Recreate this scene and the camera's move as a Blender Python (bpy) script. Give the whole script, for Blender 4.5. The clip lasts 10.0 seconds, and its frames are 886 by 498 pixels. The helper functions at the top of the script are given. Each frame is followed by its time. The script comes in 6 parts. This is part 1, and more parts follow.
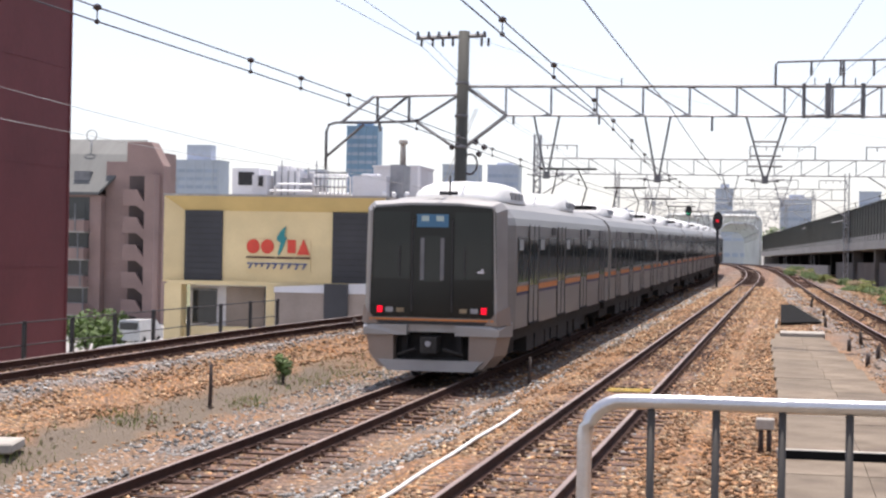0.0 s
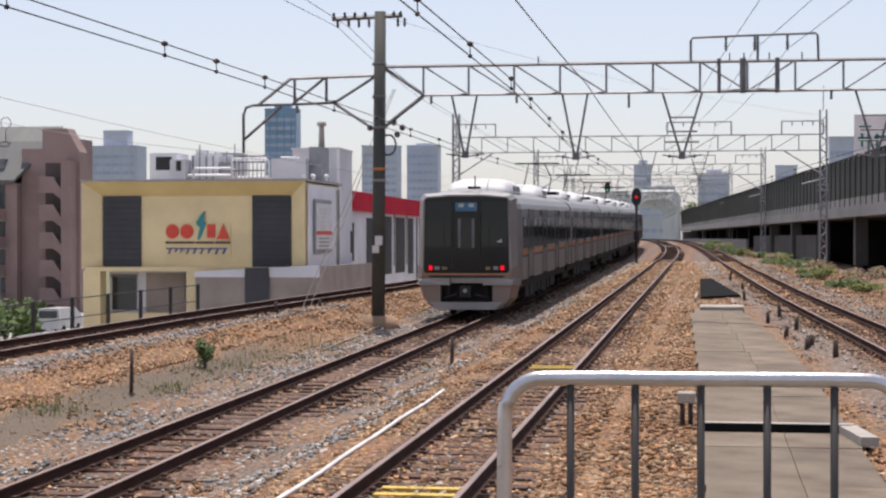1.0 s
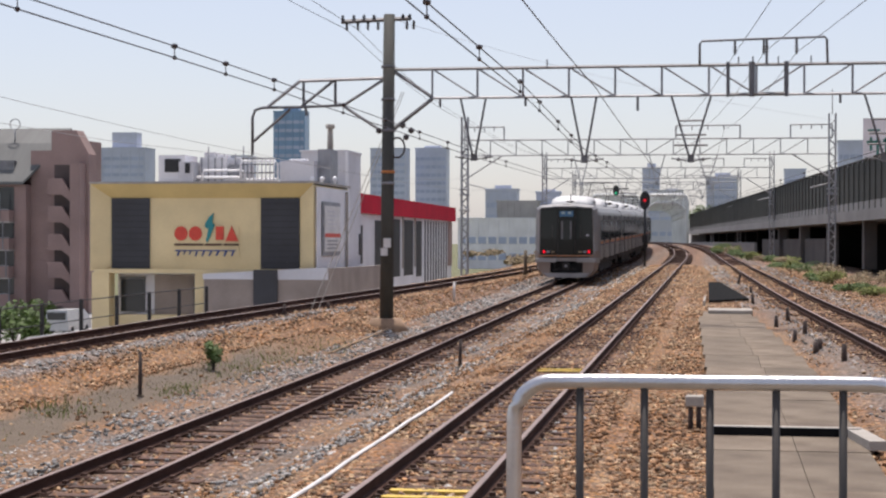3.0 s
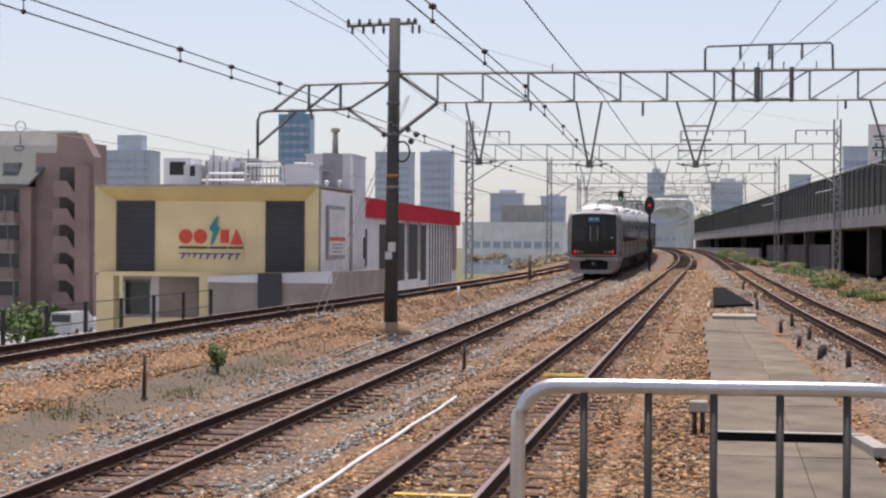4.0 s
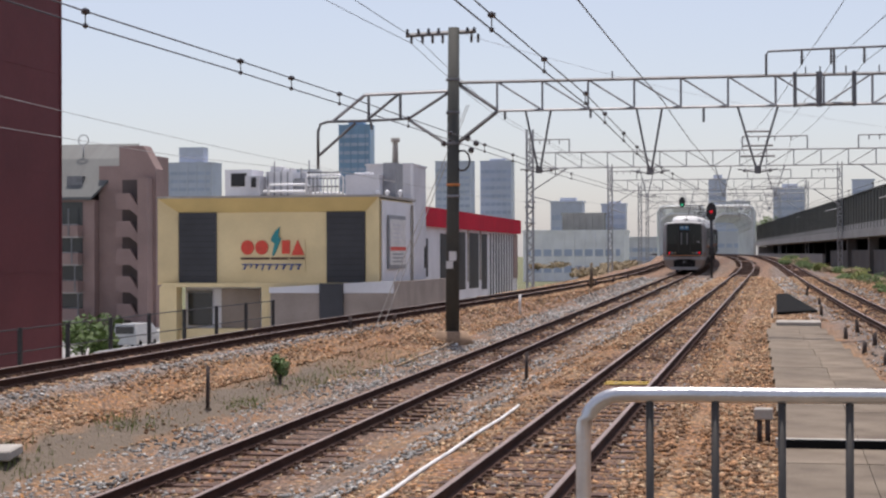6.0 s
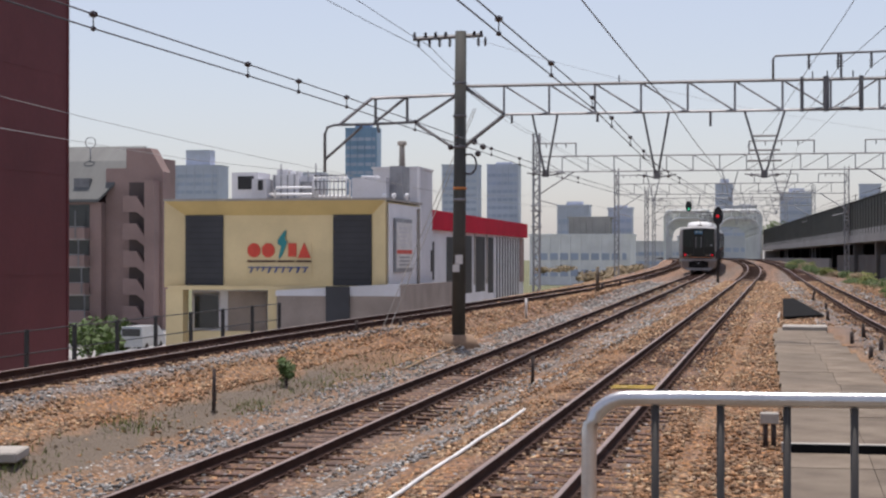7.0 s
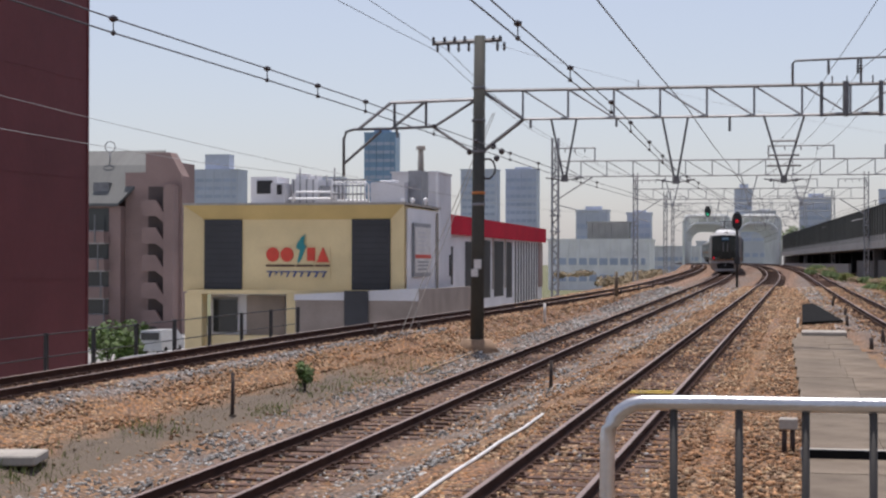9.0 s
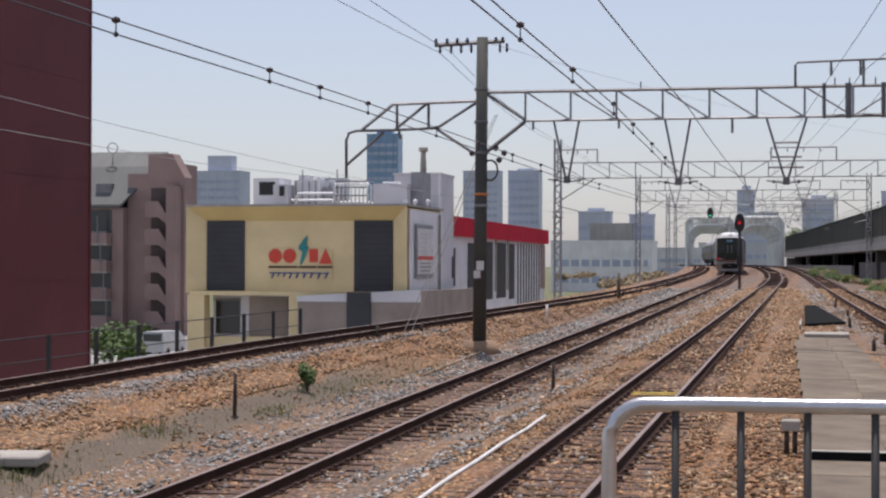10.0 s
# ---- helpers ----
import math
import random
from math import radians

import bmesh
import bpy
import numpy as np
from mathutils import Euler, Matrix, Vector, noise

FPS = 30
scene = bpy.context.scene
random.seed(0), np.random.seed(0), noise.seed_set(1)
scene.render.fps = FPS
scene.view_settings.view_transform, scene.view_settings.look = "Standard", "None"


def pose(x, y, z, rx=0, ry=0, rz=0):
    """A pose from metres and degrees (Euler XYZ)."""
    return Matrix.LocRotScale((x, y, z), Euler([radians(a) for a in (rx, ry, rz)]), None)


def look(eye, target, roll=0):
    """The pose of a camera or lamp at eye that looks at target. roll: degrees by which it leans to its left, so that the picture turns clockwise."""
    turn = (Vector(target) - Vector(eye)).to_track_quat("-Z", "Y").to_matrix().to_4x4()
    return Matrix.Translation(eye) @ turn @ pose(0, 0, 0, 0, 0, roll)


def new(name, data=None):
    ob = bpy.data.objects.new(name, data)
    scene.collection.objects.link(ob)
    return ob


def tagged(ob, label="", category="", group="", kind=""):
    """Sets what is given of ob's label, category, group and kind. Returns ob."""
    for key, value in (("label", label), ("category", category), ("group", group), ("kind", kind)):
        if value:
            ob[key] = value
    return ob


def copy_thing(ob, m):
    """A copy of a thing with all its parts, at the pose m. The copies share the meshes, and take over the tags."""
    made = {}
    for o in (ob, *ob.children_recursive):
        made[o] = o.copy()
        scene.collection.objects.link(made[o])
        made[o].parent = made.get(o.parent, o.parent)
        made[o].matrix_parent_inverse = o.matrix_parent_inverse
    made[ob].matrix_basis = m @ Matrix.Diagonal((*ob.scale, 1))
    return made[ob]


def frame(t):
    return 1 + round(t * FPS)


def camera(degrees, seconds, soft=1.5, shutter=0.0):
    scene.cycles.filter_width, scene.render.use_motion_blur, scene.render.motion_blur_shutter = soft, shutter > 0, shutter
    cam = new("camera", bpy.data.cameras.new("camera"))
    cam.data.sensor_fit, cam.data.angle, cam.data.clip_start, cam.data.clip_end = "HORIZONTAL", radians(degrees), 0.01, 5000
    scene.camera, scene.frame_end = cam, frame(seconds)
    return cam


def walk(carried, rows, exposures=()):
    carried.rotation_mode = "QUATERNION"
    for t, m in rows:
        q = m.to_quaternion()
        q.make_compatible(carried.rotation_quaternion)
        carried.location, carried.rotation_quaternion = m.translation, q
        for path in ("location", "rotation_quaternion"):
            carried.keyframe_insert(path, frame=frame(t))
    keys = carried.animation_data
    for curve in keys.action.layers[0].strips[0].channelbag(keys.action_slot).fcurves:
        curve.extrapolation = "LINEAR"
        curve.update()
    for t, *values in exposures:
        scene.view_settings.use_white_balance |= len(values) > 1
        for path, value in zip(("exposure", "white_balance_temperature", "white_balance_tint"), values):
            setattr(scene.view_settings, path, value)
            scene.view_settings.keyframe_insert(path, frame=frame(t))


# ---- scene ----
# The world: y runs along the tracks, x to the right of them, z = 0 at the rail tops beside the camera.
cam = camera(28.84, 10.0, soft=2.3, shutter=0.3)
PATH = [
    (0.0, pose(-0.000, -0.005, 2.551, 90.257, -1.133, 11.376)),
    (0.5, pose(0.007, 0.005, 2.551, 89.848, -0.396, 9.960)),
    (1.0, pose(0.010, 0.024, 2.548, 89.640, 0.032, 8.752)),
    (1.5, pose(0.011, 0.016, 2.549, 89.603, -0.054, 8.497)),
    (2.0, pose(0.013, 0.005, 2.550, 89.586, 0.165, 8.901)),
    (2.5, pose(0.007, 0.006, 2.550, 89.635, 0.001, 9.006)),
    (4.0, pose(0.007, -0.004, 2.550, 89.865, -0.388, 9.176)),
    (4.5, pose(0.003, 0.010, 2.551, 89.893, -0.315, 9.836)),
    (5.0, pose(-0.002, 0.016, 2.552, 89.969, 0.088, 10.859)),
    (5.5, pose(-0.005, 0.033, 2.549, 90.083, 0.212, 11.121)),
    (7.0, pose(-0.001, 0.005, 2.550, 90.272, -0.023, 11.409)),
    (7.5, pose(0.000, -0.000, 2.550, 90.357, -0.000, 11.580)),
    (8.0, pose(-0.001, 0.013, 2.549, 90.385, -0.024, 11.778)),
    (8.5, pose(-0.000, 0.011, 2.547, 90.443, -0.047, 11.910)),
    (9.0, pose(0.000, -0.001, 2.548, 90.425, -0.142, 12.026)),
    (9.5, pose(0.001, -0.002, 2.549, 90.457, -0.134, 12.049)),
    (10.0, pose(0.002, -0.002, 2.548, 90.474, -0.178, 12.109)),
]
EXPOSURE = [(0.0, 0.97, 6650, 15), (0.5, 0.72, 6650, 15), (1.0, 0.52, 6650, 15), (5.0, 0.44, 6600, 15), (6.5, 0.34, 6550, 15), (10.0, 0.24, 6450, 15)]
walk(cam, PATH, EXPOSURE)

# ---- world and sun ----
world = bpy.data.worlds.new("sky")
scene.world = world
world.use_nodes = True
wn = world.node_tree.nodes
sky = wn.new("ShaderNodeTexSky")
sky.sky_type = "NISHITA"
sky.sun_disc = False
SUN_EL, SUN_AZ = 71.0, -14.0          # degrees; azimuth clockwise from the tracks' direction
sky.sun_elevation, sky.sun_rotation = radians(SUN_EL), radians(SUN_AZ)
sky.air_density, sky.dust_density, sky.ozone_density = 1.0, 1.3, 2.2
wn["Background"].inputs["Strength"].default_value = 0.099
veil = wn.new("ShaderNodeMix")          # thin white summer haze over the whole sky
veil.data_type = "RGBA"
veil.inputs[0].default_value, veil.inputs[7].default_value = 0.38, (6.2, 6.2, 6.8, 1)
world.node_tree.links.new(sky.outputs[0], veil.inputs[6])
world.node_tree.links.new(veil.outputs[2], wn["Background"].inputs["Color"])
sun = new("sun", bpy.data.lights.new("sun", "SUN"))
sun.data.energy, sun.data.angle, sun.data.color = 3.5, radians(0.6), (1.0, 0.94, 0.86)
ce, az = math.cos(radians(SUN_EL)), radians(SUN_AZ)
sun.matrix_world = look((40 * math.sin(az) * ce, 40 * math.cos(az) * ce, 40 * math.sin(radians(SUN_EL))), (0, 0, 0))

# ---- materials ----
MATS = {}


def mat(name, color, rough=0.6, metal=0.0, var=0.25, scale=3.0, fine=40.0, bump=0.2, color2=None, rand=0.0, island=False,
        emit=0.0, stretch=(1, 1, 1), spec=0.5):
    """A surface of one base colour with stains at a large and grain at a small scale."""
    if name in MATS:
        return MATS[name]
    m = bpy.data.materials.new(name)
    m.use_nodes = True
    n, ln = m.node_tree.nodes, m.node_tree.links.new
    b = n["Principled BSDF"]
    b.inputs["Roughness"].default_value, b.inputs["Metallic"].default_value = rough, metal
    b.inputs["Specular IOR Level"].default_value = spec
    tc = n.new("ShaderNodeTexCoord")
    mp = n.new("ShaderNodeMapping")
    mp.inputs["Scale"].default_value = stretch
    ln(tc.outputs["Object"], mp.inputs["Vector"])
    big, small = n.new("ShaderNodeTexNoise"), n.new("ShaderNodeTexNoise")
    for t, s, dtl in ((big, scale, 4), (small, fine, 3)):
        t.inputs["Scale"].default_value, t.inputs["Detail"].default_value = s, dtl
        ln(mp.outputs[0], t.inputs["Vector"])
    c2 = color2 or tuple(c * (1 - var) * 0.9 for c in color)
    mix = n.new("ShaderNodeMix")
    mix.data_type = "RGBA"
    ramp = n.new("ShaderNodeMapRange")
    ramp.inputs[1].default_value, ramp.inputs[2].default_value = 0.35, 0.65
    ln(big.outputs[0], ramp.inputs[0])
    ln(ramp.outputs[0], mix.inputs[0])
    mix.inputs[6].default_value, mix.inputs[7].default_value = (*color, 1), (*c2, 1)
    hsv = n.new("ShaderNodeHueSaturation")
    val = n.new("ShaderNodeMapRange")
    val.inputs[3].default_value, val.inputs[4].default_value = 1 - var, 1 + var
    ln(small.outputs[0], val.inputs[0])
    last = val.outputs[0]
    if rand:
        src = n.new("ShaderNodeNewGeometry").outputs["Random Per Island"] if island else n.new("ShaderNodeObjectInfo").outputs["Random"]
        r2, mul = n.new("ShaderNodeMapRange"), n.new("ShaderNodeMath")
        r2.inputs[3].default_value, r2.inputs[4].default_value = 1 - rand, 1 + rand
        ln(src, r2.inputs[0])
        mul.operation = "MULTIPLY"
        ln(last, mul.inputs[0])
        ln(r2.outputs[0], mul.inputs[1])
        last = mul.outputs[0]
    ln(last, hsv.inputs["Value"])
    ln(mix.outputs[2], hsv.inputs["Color"])
    ln(hsv.outputs[0], b.inputs["Base Color"])
    if bump:
        bp = n.new("ShaderNodeBump")
        bp.inputs["Strength"].default_value, bp.inputs["Distance"].default_value = bump, 0.02
        ln(small.outputs[0], bp.inputs["Height"])
        ln(bp.outputs[0], b.inputs["Normal"])
    if emit:
        b.inputs["Emission Color"].default_value = (*color, 1)
        b.inputs["Emission Strength"].default_value = emit
    MATS[name] = m
    return m


def glass_dark(name, color=(0.012, 0.015, 0.016), rough=0.06, spec=0.6):
    m = mat(name, color, rough=rough, var=0.1, bump=0.0, scale=0.7, spec=spec)
    return m


M_RAIL = mat("rusty_rail", (0.062, 0.032, 0.024), rough=0.9, var=0.3, scale=2, fine=60, spec=0.15)
M_RAILTOP = mat("worn_rail_top", (0.27, 0.20, 0.175), rough=0.5, metal=0.5, var=0.15, scale=1.0)
M_SLEEPER = mat("oiled_timber_sleeper", (0.095, 0.052, 0.037), rough=0.9, var=0.2, scale=2.5, fine=30, rand=0.3, bump=0.5, stretch=(0.4, 3, 3))
M_STEEL = mat("galvanised_steel", (0.33, 0.34, 0.36), rough=0.55, metal=0.25, var=0.2, scale=1.5)
M_STEEL_DK = mat("weathered_steel", (0.20, 0.205, 0.215), rough=0.6, metal=0.2, var=0.25, scale=1.5)
M_POLE = mat("grey_green_pole", (0.075, 0.078, 0.07), rough=0.75, var=0.3, scale=1.2, stretch=(1, 1, 0.4))
M_WIRE = mat("cable", (0.07, 0.07, 0.08), rough=0.6, var=0.1, bump=0)
M_INSUL = mat("brown_porcelain", (0.05, 0.04, 0.04), rough=0.25, var=0.1, bump=0)
M_STAINLESS = mat("brushed_stainless_pipe", (0.62, 0.62, 0.63), rough=0.28, metal=0.9, var=0.08, scale=6, fine=90, bump=0.08)
M_STAINLESS_BAR = mat("stainless_bar", (0.06, 0.055, 0.05), rough=0.6, metal=0.0, var=0.12, scale=4, fine=80, bump=0.08)
M_CONC = mat("weathered_concrete", (0.185, 0.148, 0.108), rough=0.9, var=0.28, scale=1.1, fine=30, bump=0.5, color2=(0.105, 0.078, 0.054), rand=0.14)
M_CONC_PALE = mat("pale_concrete", (0.40, 0.37, 0.33), rough=0.9, var=0.15, scale=1.1, fine=25, bump=0.3)
M_STONE_GREY = mat("grey_ballast", (0.39, 0.385, 0.365), rough=0.9, var=0.2, scale=6, fine=60, rand=0.7, island=True, color2=(0.17, 0.165, 0.16))
M_STONE_RUST = mat("rust_stained_ballast", (0.36, 0.195, 0.095), rough=0.9, var=0.2, scale=4, fine=60, rand=0.65, island=True, color2=(0.18, 0.105, 0.06))
M_STONE_TAN = mat("tan_ballast", (0.48, 0.34, 0.20), rough=0.9, var=0.2, scale=4, fine=60, rand=0.6, island=True, color2=(0.22, 0.15, 0.10))
M_YELLOW = mat("cream_yellow_render", (0.80, 0.65, 0.37), rough=0.8, var=0.05, scale=0.4, fine=8, bump=0.08)
# the frame's yellow, deepened to ochre to paint the soffit's shade
M_YELLOW_SHADE = mat("shaded_soffit_yellow", (0.66, 0.50, 0.22), rough=0.75, var=0.06, scale=0.4, fine=8, bump=0.08)
M_PANEL_DK = mat("charcoal_louvre_panel", (0.045, 0.047, 0.055), rough=0.6, var=0.15, scale=0.6)
M_REDFASCIA = mat("red_fascia", (0.55, 0.008, 0.035), rough=0.8, var=0.08, scale=0.4, bump=0.05, spec=0.15)
M_WALL_GREY = mat("pale_grey_cladding", (0.68, 0.68, 0.71), rough=0.7, var=0.08, scale=0.3, fine=6, bump=0.08)
M_WALL_WHITE = mat("white_cladding", (0.84, 0.84, 0.86), rough=0.7, var=0.06, scale=0.3, fine=6, bump=0.05)
M_WALL_BROWN = mat("brown_grey_wall", (0.34, 0.285, 0.25), rough=0.85, var=0.15, scale=0.5, fine=10)
M_APT = mat("brown_tile_wall", (0.30, 0.21, 0.19), rough=0.8, var=0.12, scale=0.3, fine=9, bump=0.1)
# tile brown darkened to paint the stair recess's shade
M_APT_DK = mat("recess_shade_brown", (0.10, 0.075, 0.07), rough=0.8, var=0.15, scale=0.5)
M_ROOF = mat("grey_green_roof_sheet", (0.115, 0.122, 0.12), rough=0.7, var=0.1, scale=0.4, stretch=(3, 0.4, 0.4))
M_REDCLAD = mat("dark_red_metal_cladding", (0.145, 0.038, 0.043), rough=0.7, var=0.12, scale=0.35, fine=5, bump=0.04, spec=0.3)
# distance haze on the far towers is mixed into these three base colours
M_TOWER_B = mat("hazed_blue_glass_tower", (0.22, 0.36, 0.54), rough=0.35, var=0.15, scale=0.06, fine=0.5, bump=0)
M_TOWER_P = mat("haze_pale_blue_tower", (0.56, 0.60, 0.71), rough=0.6, var=0.1, scale=0.05, fine=0.6, bump=0)
M_TOWER_W = mat("haze_pale_grey_tower", (0.58, 0.60, 0.65), rough=0.7, var=0.08, scale=0.05, fine=0.6, bump=0)
M_BARRIER = mat("dark_green_grey_barrier", (0.05, 0.055, 0.045), rough=0.75, var=0.2, scale=0.25, fine=4, stretch=(1, 1, 0.3))
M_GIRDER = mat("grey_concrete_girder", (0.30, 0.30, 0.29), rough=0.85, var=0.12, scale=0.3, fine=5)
M_GIRDER_DK = mat("dark_grey_concrete", (0.13, 0.13, 0.125), rough=0.9, var=0.2, scale=0.4, fine=6)
M_BRIDGE = mat("pale_grey_bridge_paint", (0.66, 0.69, 0.68), rough=0.6, var=0.08, scale=0.4)
M_SOIL = mat("brown_soil", (0.30, 0.20, 0.13), rough=0.95, var=0.3, scale=0.6, fine=14, bump=0.5)
M_LEAF = mat("green_leaves", (0.10, 0.165, 0.04), rough=0.7, var=0.25, scale=5, rand=0.4, island=True, bump=0)
M_DRYGRASS = mat("dry_grass", (0.34, 0.27, 0.17), rough=0.9, var=0.25, scale=3, rand=0.4, island=True, bump=0)
M_BLACK = mat("black_paint", (0.02, 0.02, 0.022), rough=0.5, var=0.1, bump=0)
M_WHITE = mat("white_paint", (0.75, 0.74, 0.72), rough=0.6, var=0.12, scale=2)
M_YPAINT = mat("yellow_paint", (0.65, 0.45, 0.08), rough=0.7, var=0.2, scale=5)
M_RUSTPOST = mat("rusty_post", (0.07, 0.05, 0.045), rough=0.85, var=0.3, scale=6)
M_TRAIN = mat("brushed_stainless_body", (0.27, 0.265, 0.255), rough=0.45, metal=0.45, var=0.06, scale=0.8, fine=30, bump=0.03, stretch=(1, 0.2, 3))
M_TRAIN_ROOF = mat("pale_grey_roof", (0.62, 0.63, 0.63), rough=0.6, var=0.1, scale=0.6)
M_TRAIN_SKIRT = mat("warm_grey_skirt", (0.28, 0.225, 0.19), rough=0.55, metal=0.3, var=0.1, scale=1.0)
# near-black for the sooty underframe, and for shade painted under the viaduct
M_UNDER = mat("soot_and_shade_black", (0.014, 0.013, 0.013), rough=0.85, var=0.3, scale=2)
M_TGLASS = glass_dark("train_window_glass", (0.05, 0.06, 0.058), 0.08)
M_TFRONT = glass_dark("black_front_glass", (0.012, 0.016, 0.016), 0.12, 0.35)
M_TRAIN_BRIGHT = mat("bright_stainless_trim", (0.34, 0.33, 0.32), rough=0.4, metal=0.35, var=0.06, scale=1.0, bump=0.03)
M_SCREEN = glass_dark("windscreen_glass", (0.020, 0.028, 0.027), 0.06, 0.4)
M_COUPLER = mat("greasy_coupler_steel", (0.04, 0.038, 0.036), rough=0.6, metal=0.3, var=0.3, scale=5)
M_BLIND = mat("pale_blind", (0.30, 0.33, 0.33), rough=0.6, var=0.1, bump=0)
M_ORANGE = mat("orange_stripe", (0.60, 0.22, 0.06), rough=0.5, var=0.05, bump=0)
M_NAVY = mat("navy_stripe", (0.02, 0.03, 0.10), rough=0.5, var=0.05, bump=0)
M_REDLAMP = mat("red_lamp", (0.9, 0.0, 0.02), emit=0.6, var=0.02, bump=0)
M_GREENLAMP = mat("green_lamp", (0.05, 0.8, 0.4), emit=0.5, var=0.02, bump=0)
M_DEST = mat("blue_destination_sign", (0.05, 0.15, 0.26), emit=0.06, var=0.05, bump=0)
M_DESTW = mat("white_sign_glow", (0.4, 0.5, 0.48), emit=0.05, var=0.02, bump=0)
M_LAMPGLASS = mat("headlamp_glass", (0.55, 0.56, 0.52), rough=0.2, var=0.1, bump=0)
M_SIGNRED = mat("sign_red", (0.70, 0.07, 0.04), rough=0.5, var=0.03, bump=0)
M_SIGNTEAL = mat("sign_teal", (0.02, 0.25, 0.27), rough=0.5, var=0.05, bump=0)
M_SIGNBLUE = mat("sign_blue", (0.05, 0.09, 0.28), rough=0.5, var=0.05, bump=0)
M_SIGNBROWN = mat("sign_dark_brown", (0.10, 0.05, 0.03), rough=0.6, var=0.05, bump=0)
M_SIGNGREEN = mat("sign_green", (0.03, 0.20, 0.16), rough=0.5, var=0.05, bump=0)
M_DKGLASS = glass_dark("dark_window_glass", (0.03, 0.036, 0.04), 0.1)
# glazing painted dark and matte, its shade in the colour, no sky reflection
M_SHADEGLASS = mat("matte_shaded_glazing", (0.05, 0.054, 0.056), rough=0.6, var=0.2, scale=0.4, bump=0, spec=0.12)
# gantry steel lightened to imitate distance haze; pale thin wires share it
M_STEEL_FAR = mat("pale_hazed_galvanising", (0.40, 0.41, 0.42), rough=0.7, metal=0.0, var=0.15, scale=1.5)
# far window bands, lightened and blued to imitate haze
M_HAZEWIN = mat("haze_pale_blue_glazing", (0.42, 0.48, 0.62), rough=0.5, var=0.1, scale=0.1, bump=0)
M_GUARD = mat("grey_obstacle_guard", (0.36, 0.35, 0.34), rough=0.6, var=0.1, scale=1.0)
M_TAR = mat("black_tar_and_slot_shade", (0.012, 0.012, 0.012), rough=1.0, var=0.3, spec=0.1)
M_WEED = mat("yellow_green_weed", (0.22, 0.25, 0.08), rough=0.9, var=0.25, scale=3, rand=0.4, island=True, bump=0)
M_SIGLAMP = mat("red_signal_lens", (0.7, 0.01, 0.02), emit=0.35, var=0.02, bump=0)
M_CAR = mat("white_car_paint", (0.5, 0.52, 0.53), rough=0.25, var=0.03, bump=0)


# ---- small builders ----
def box(bm, x0, y0, z0, x1, y1, z1):
    vs = [bm.verts.new((x, y, z)) for z in (z0, z1) for x, y in ((x0, y0), (x1, y0), (x1, y1), (x0, y1))]
    for f in ((3, 2, 1, 0), (4, 5, 6, 7), (0, 1, 5, 4), (1, 2, 6, 5), (2, 3, 7, 6), (3, 0, 4, 7)):
        bm.faces.new([vs[i] for i in f])
    return vs


def rod(bm, p, q, r, n=6, r2=None):
    p, q = Vector(p), Vector(q)
    a = (q - p).normalized()
    u = a.cross(Vector((0, 0, 1)) if abs(a.z) < 0.95 else Vector((1, 0, 0))).normalized()
    w = a.cross(u)
    r2 = r if r2 is None else r2
    rings = []
    for c, rr in ((p, r), (q, r2)):
        rings.append([bm.verts.new(c + (u * math.cos(2 * math.pi * k / n) + w * math.sin(2 * math.pi * k / n)) * rr) for k in range(n)])
    for k in range(n):
        f = bm.faces.new((rings[0][k], rings[0][(k + 1) % n], rings[1][(k + 1) % n], rings[1][k]))
        f.smooth = n > 5
    bm.faces.new(rings[0][::-1])
    bm.faces.new(rings[1])


def bar(bm, p, q, w, h=None):
    """A square bar from p to q."""
    rod(bm, p, q, w * 0.7071, 4)


def ball(bm, c, r, sx=1, sy=1, sz=1, sub=1):
    bmesh.ops.create_icosphere(bm, subdivisions=sub, radius=r, matrix=Matrix.Translation(c) @ Matrix.Diagonal((sx, sy, sz, 1)))


def sweep(bm, pts, r, n=8):
    """A round tube along points."""
    rings = []
    for i, p in enumerate(pts):
        a = (Vector(pts[min(i + 1, len(pts) - 1)]) - Vector(pts[max(i - 1, 0)])).normalized()
        u = a.cross(Vector((0, 0, 1)) if abs(a.z) < 0.9 else Vector((0, 1, 0))).normalized()
        w = a.cross(u)
        rings.append([bm.verts.new(Vector(p) + (u * math.cos(2 * math.pi * k / n) + w * math.sin(2 * math.pi * k / n)) * r) for k in range(n)])
    for i in range(len(rings) - 1):
        for k in range(n):
            f = bm.faces.new((rings[i][k], rings[i][(k + 1) % n], rings[i + 1][(k + 1) % n], rings[i + 1][k]))
            f.smooth = True
    bm.faces.new(rings[0][::-1])
    bm.faces.new(rings[-1])


def meshed(name, bm, material, bevel=0.0):
    if bevel:
        bmesh.ops.bevel(bm, geom=bm.edges[:], offset=bevel, segments=1, affect="EDGES", clamp_overlap=True)
    bmesh.ops.recalc_face_normals(bm, faces=bm.faces[:])
    me = bpy.data.meshes.new(name)
    bm.to_mesh(me)
    bm.free()
    me.materials.append(material)
    return me


def part(name, bm, material, parent=None, label="", bevel=0.0, at=None):
    """Links a bmesh as one mesh object under a thing or a part."""
    ob = new(name, meshed(name, bm, material, bevel))
    if parent is not None:
        ob.parent = parent
    if at is not None:
        ob.matrix_basis = at
    if label:
        ob["label"] = label
    return ob


def share(name, me, parent, x, y, z, rz=0.0, rx=0.0):
    ob = new(name, me)
    ob.parent = parent
    ob.matrix_basis = pose(x, y, z, rx, 0, rz)
    return ob


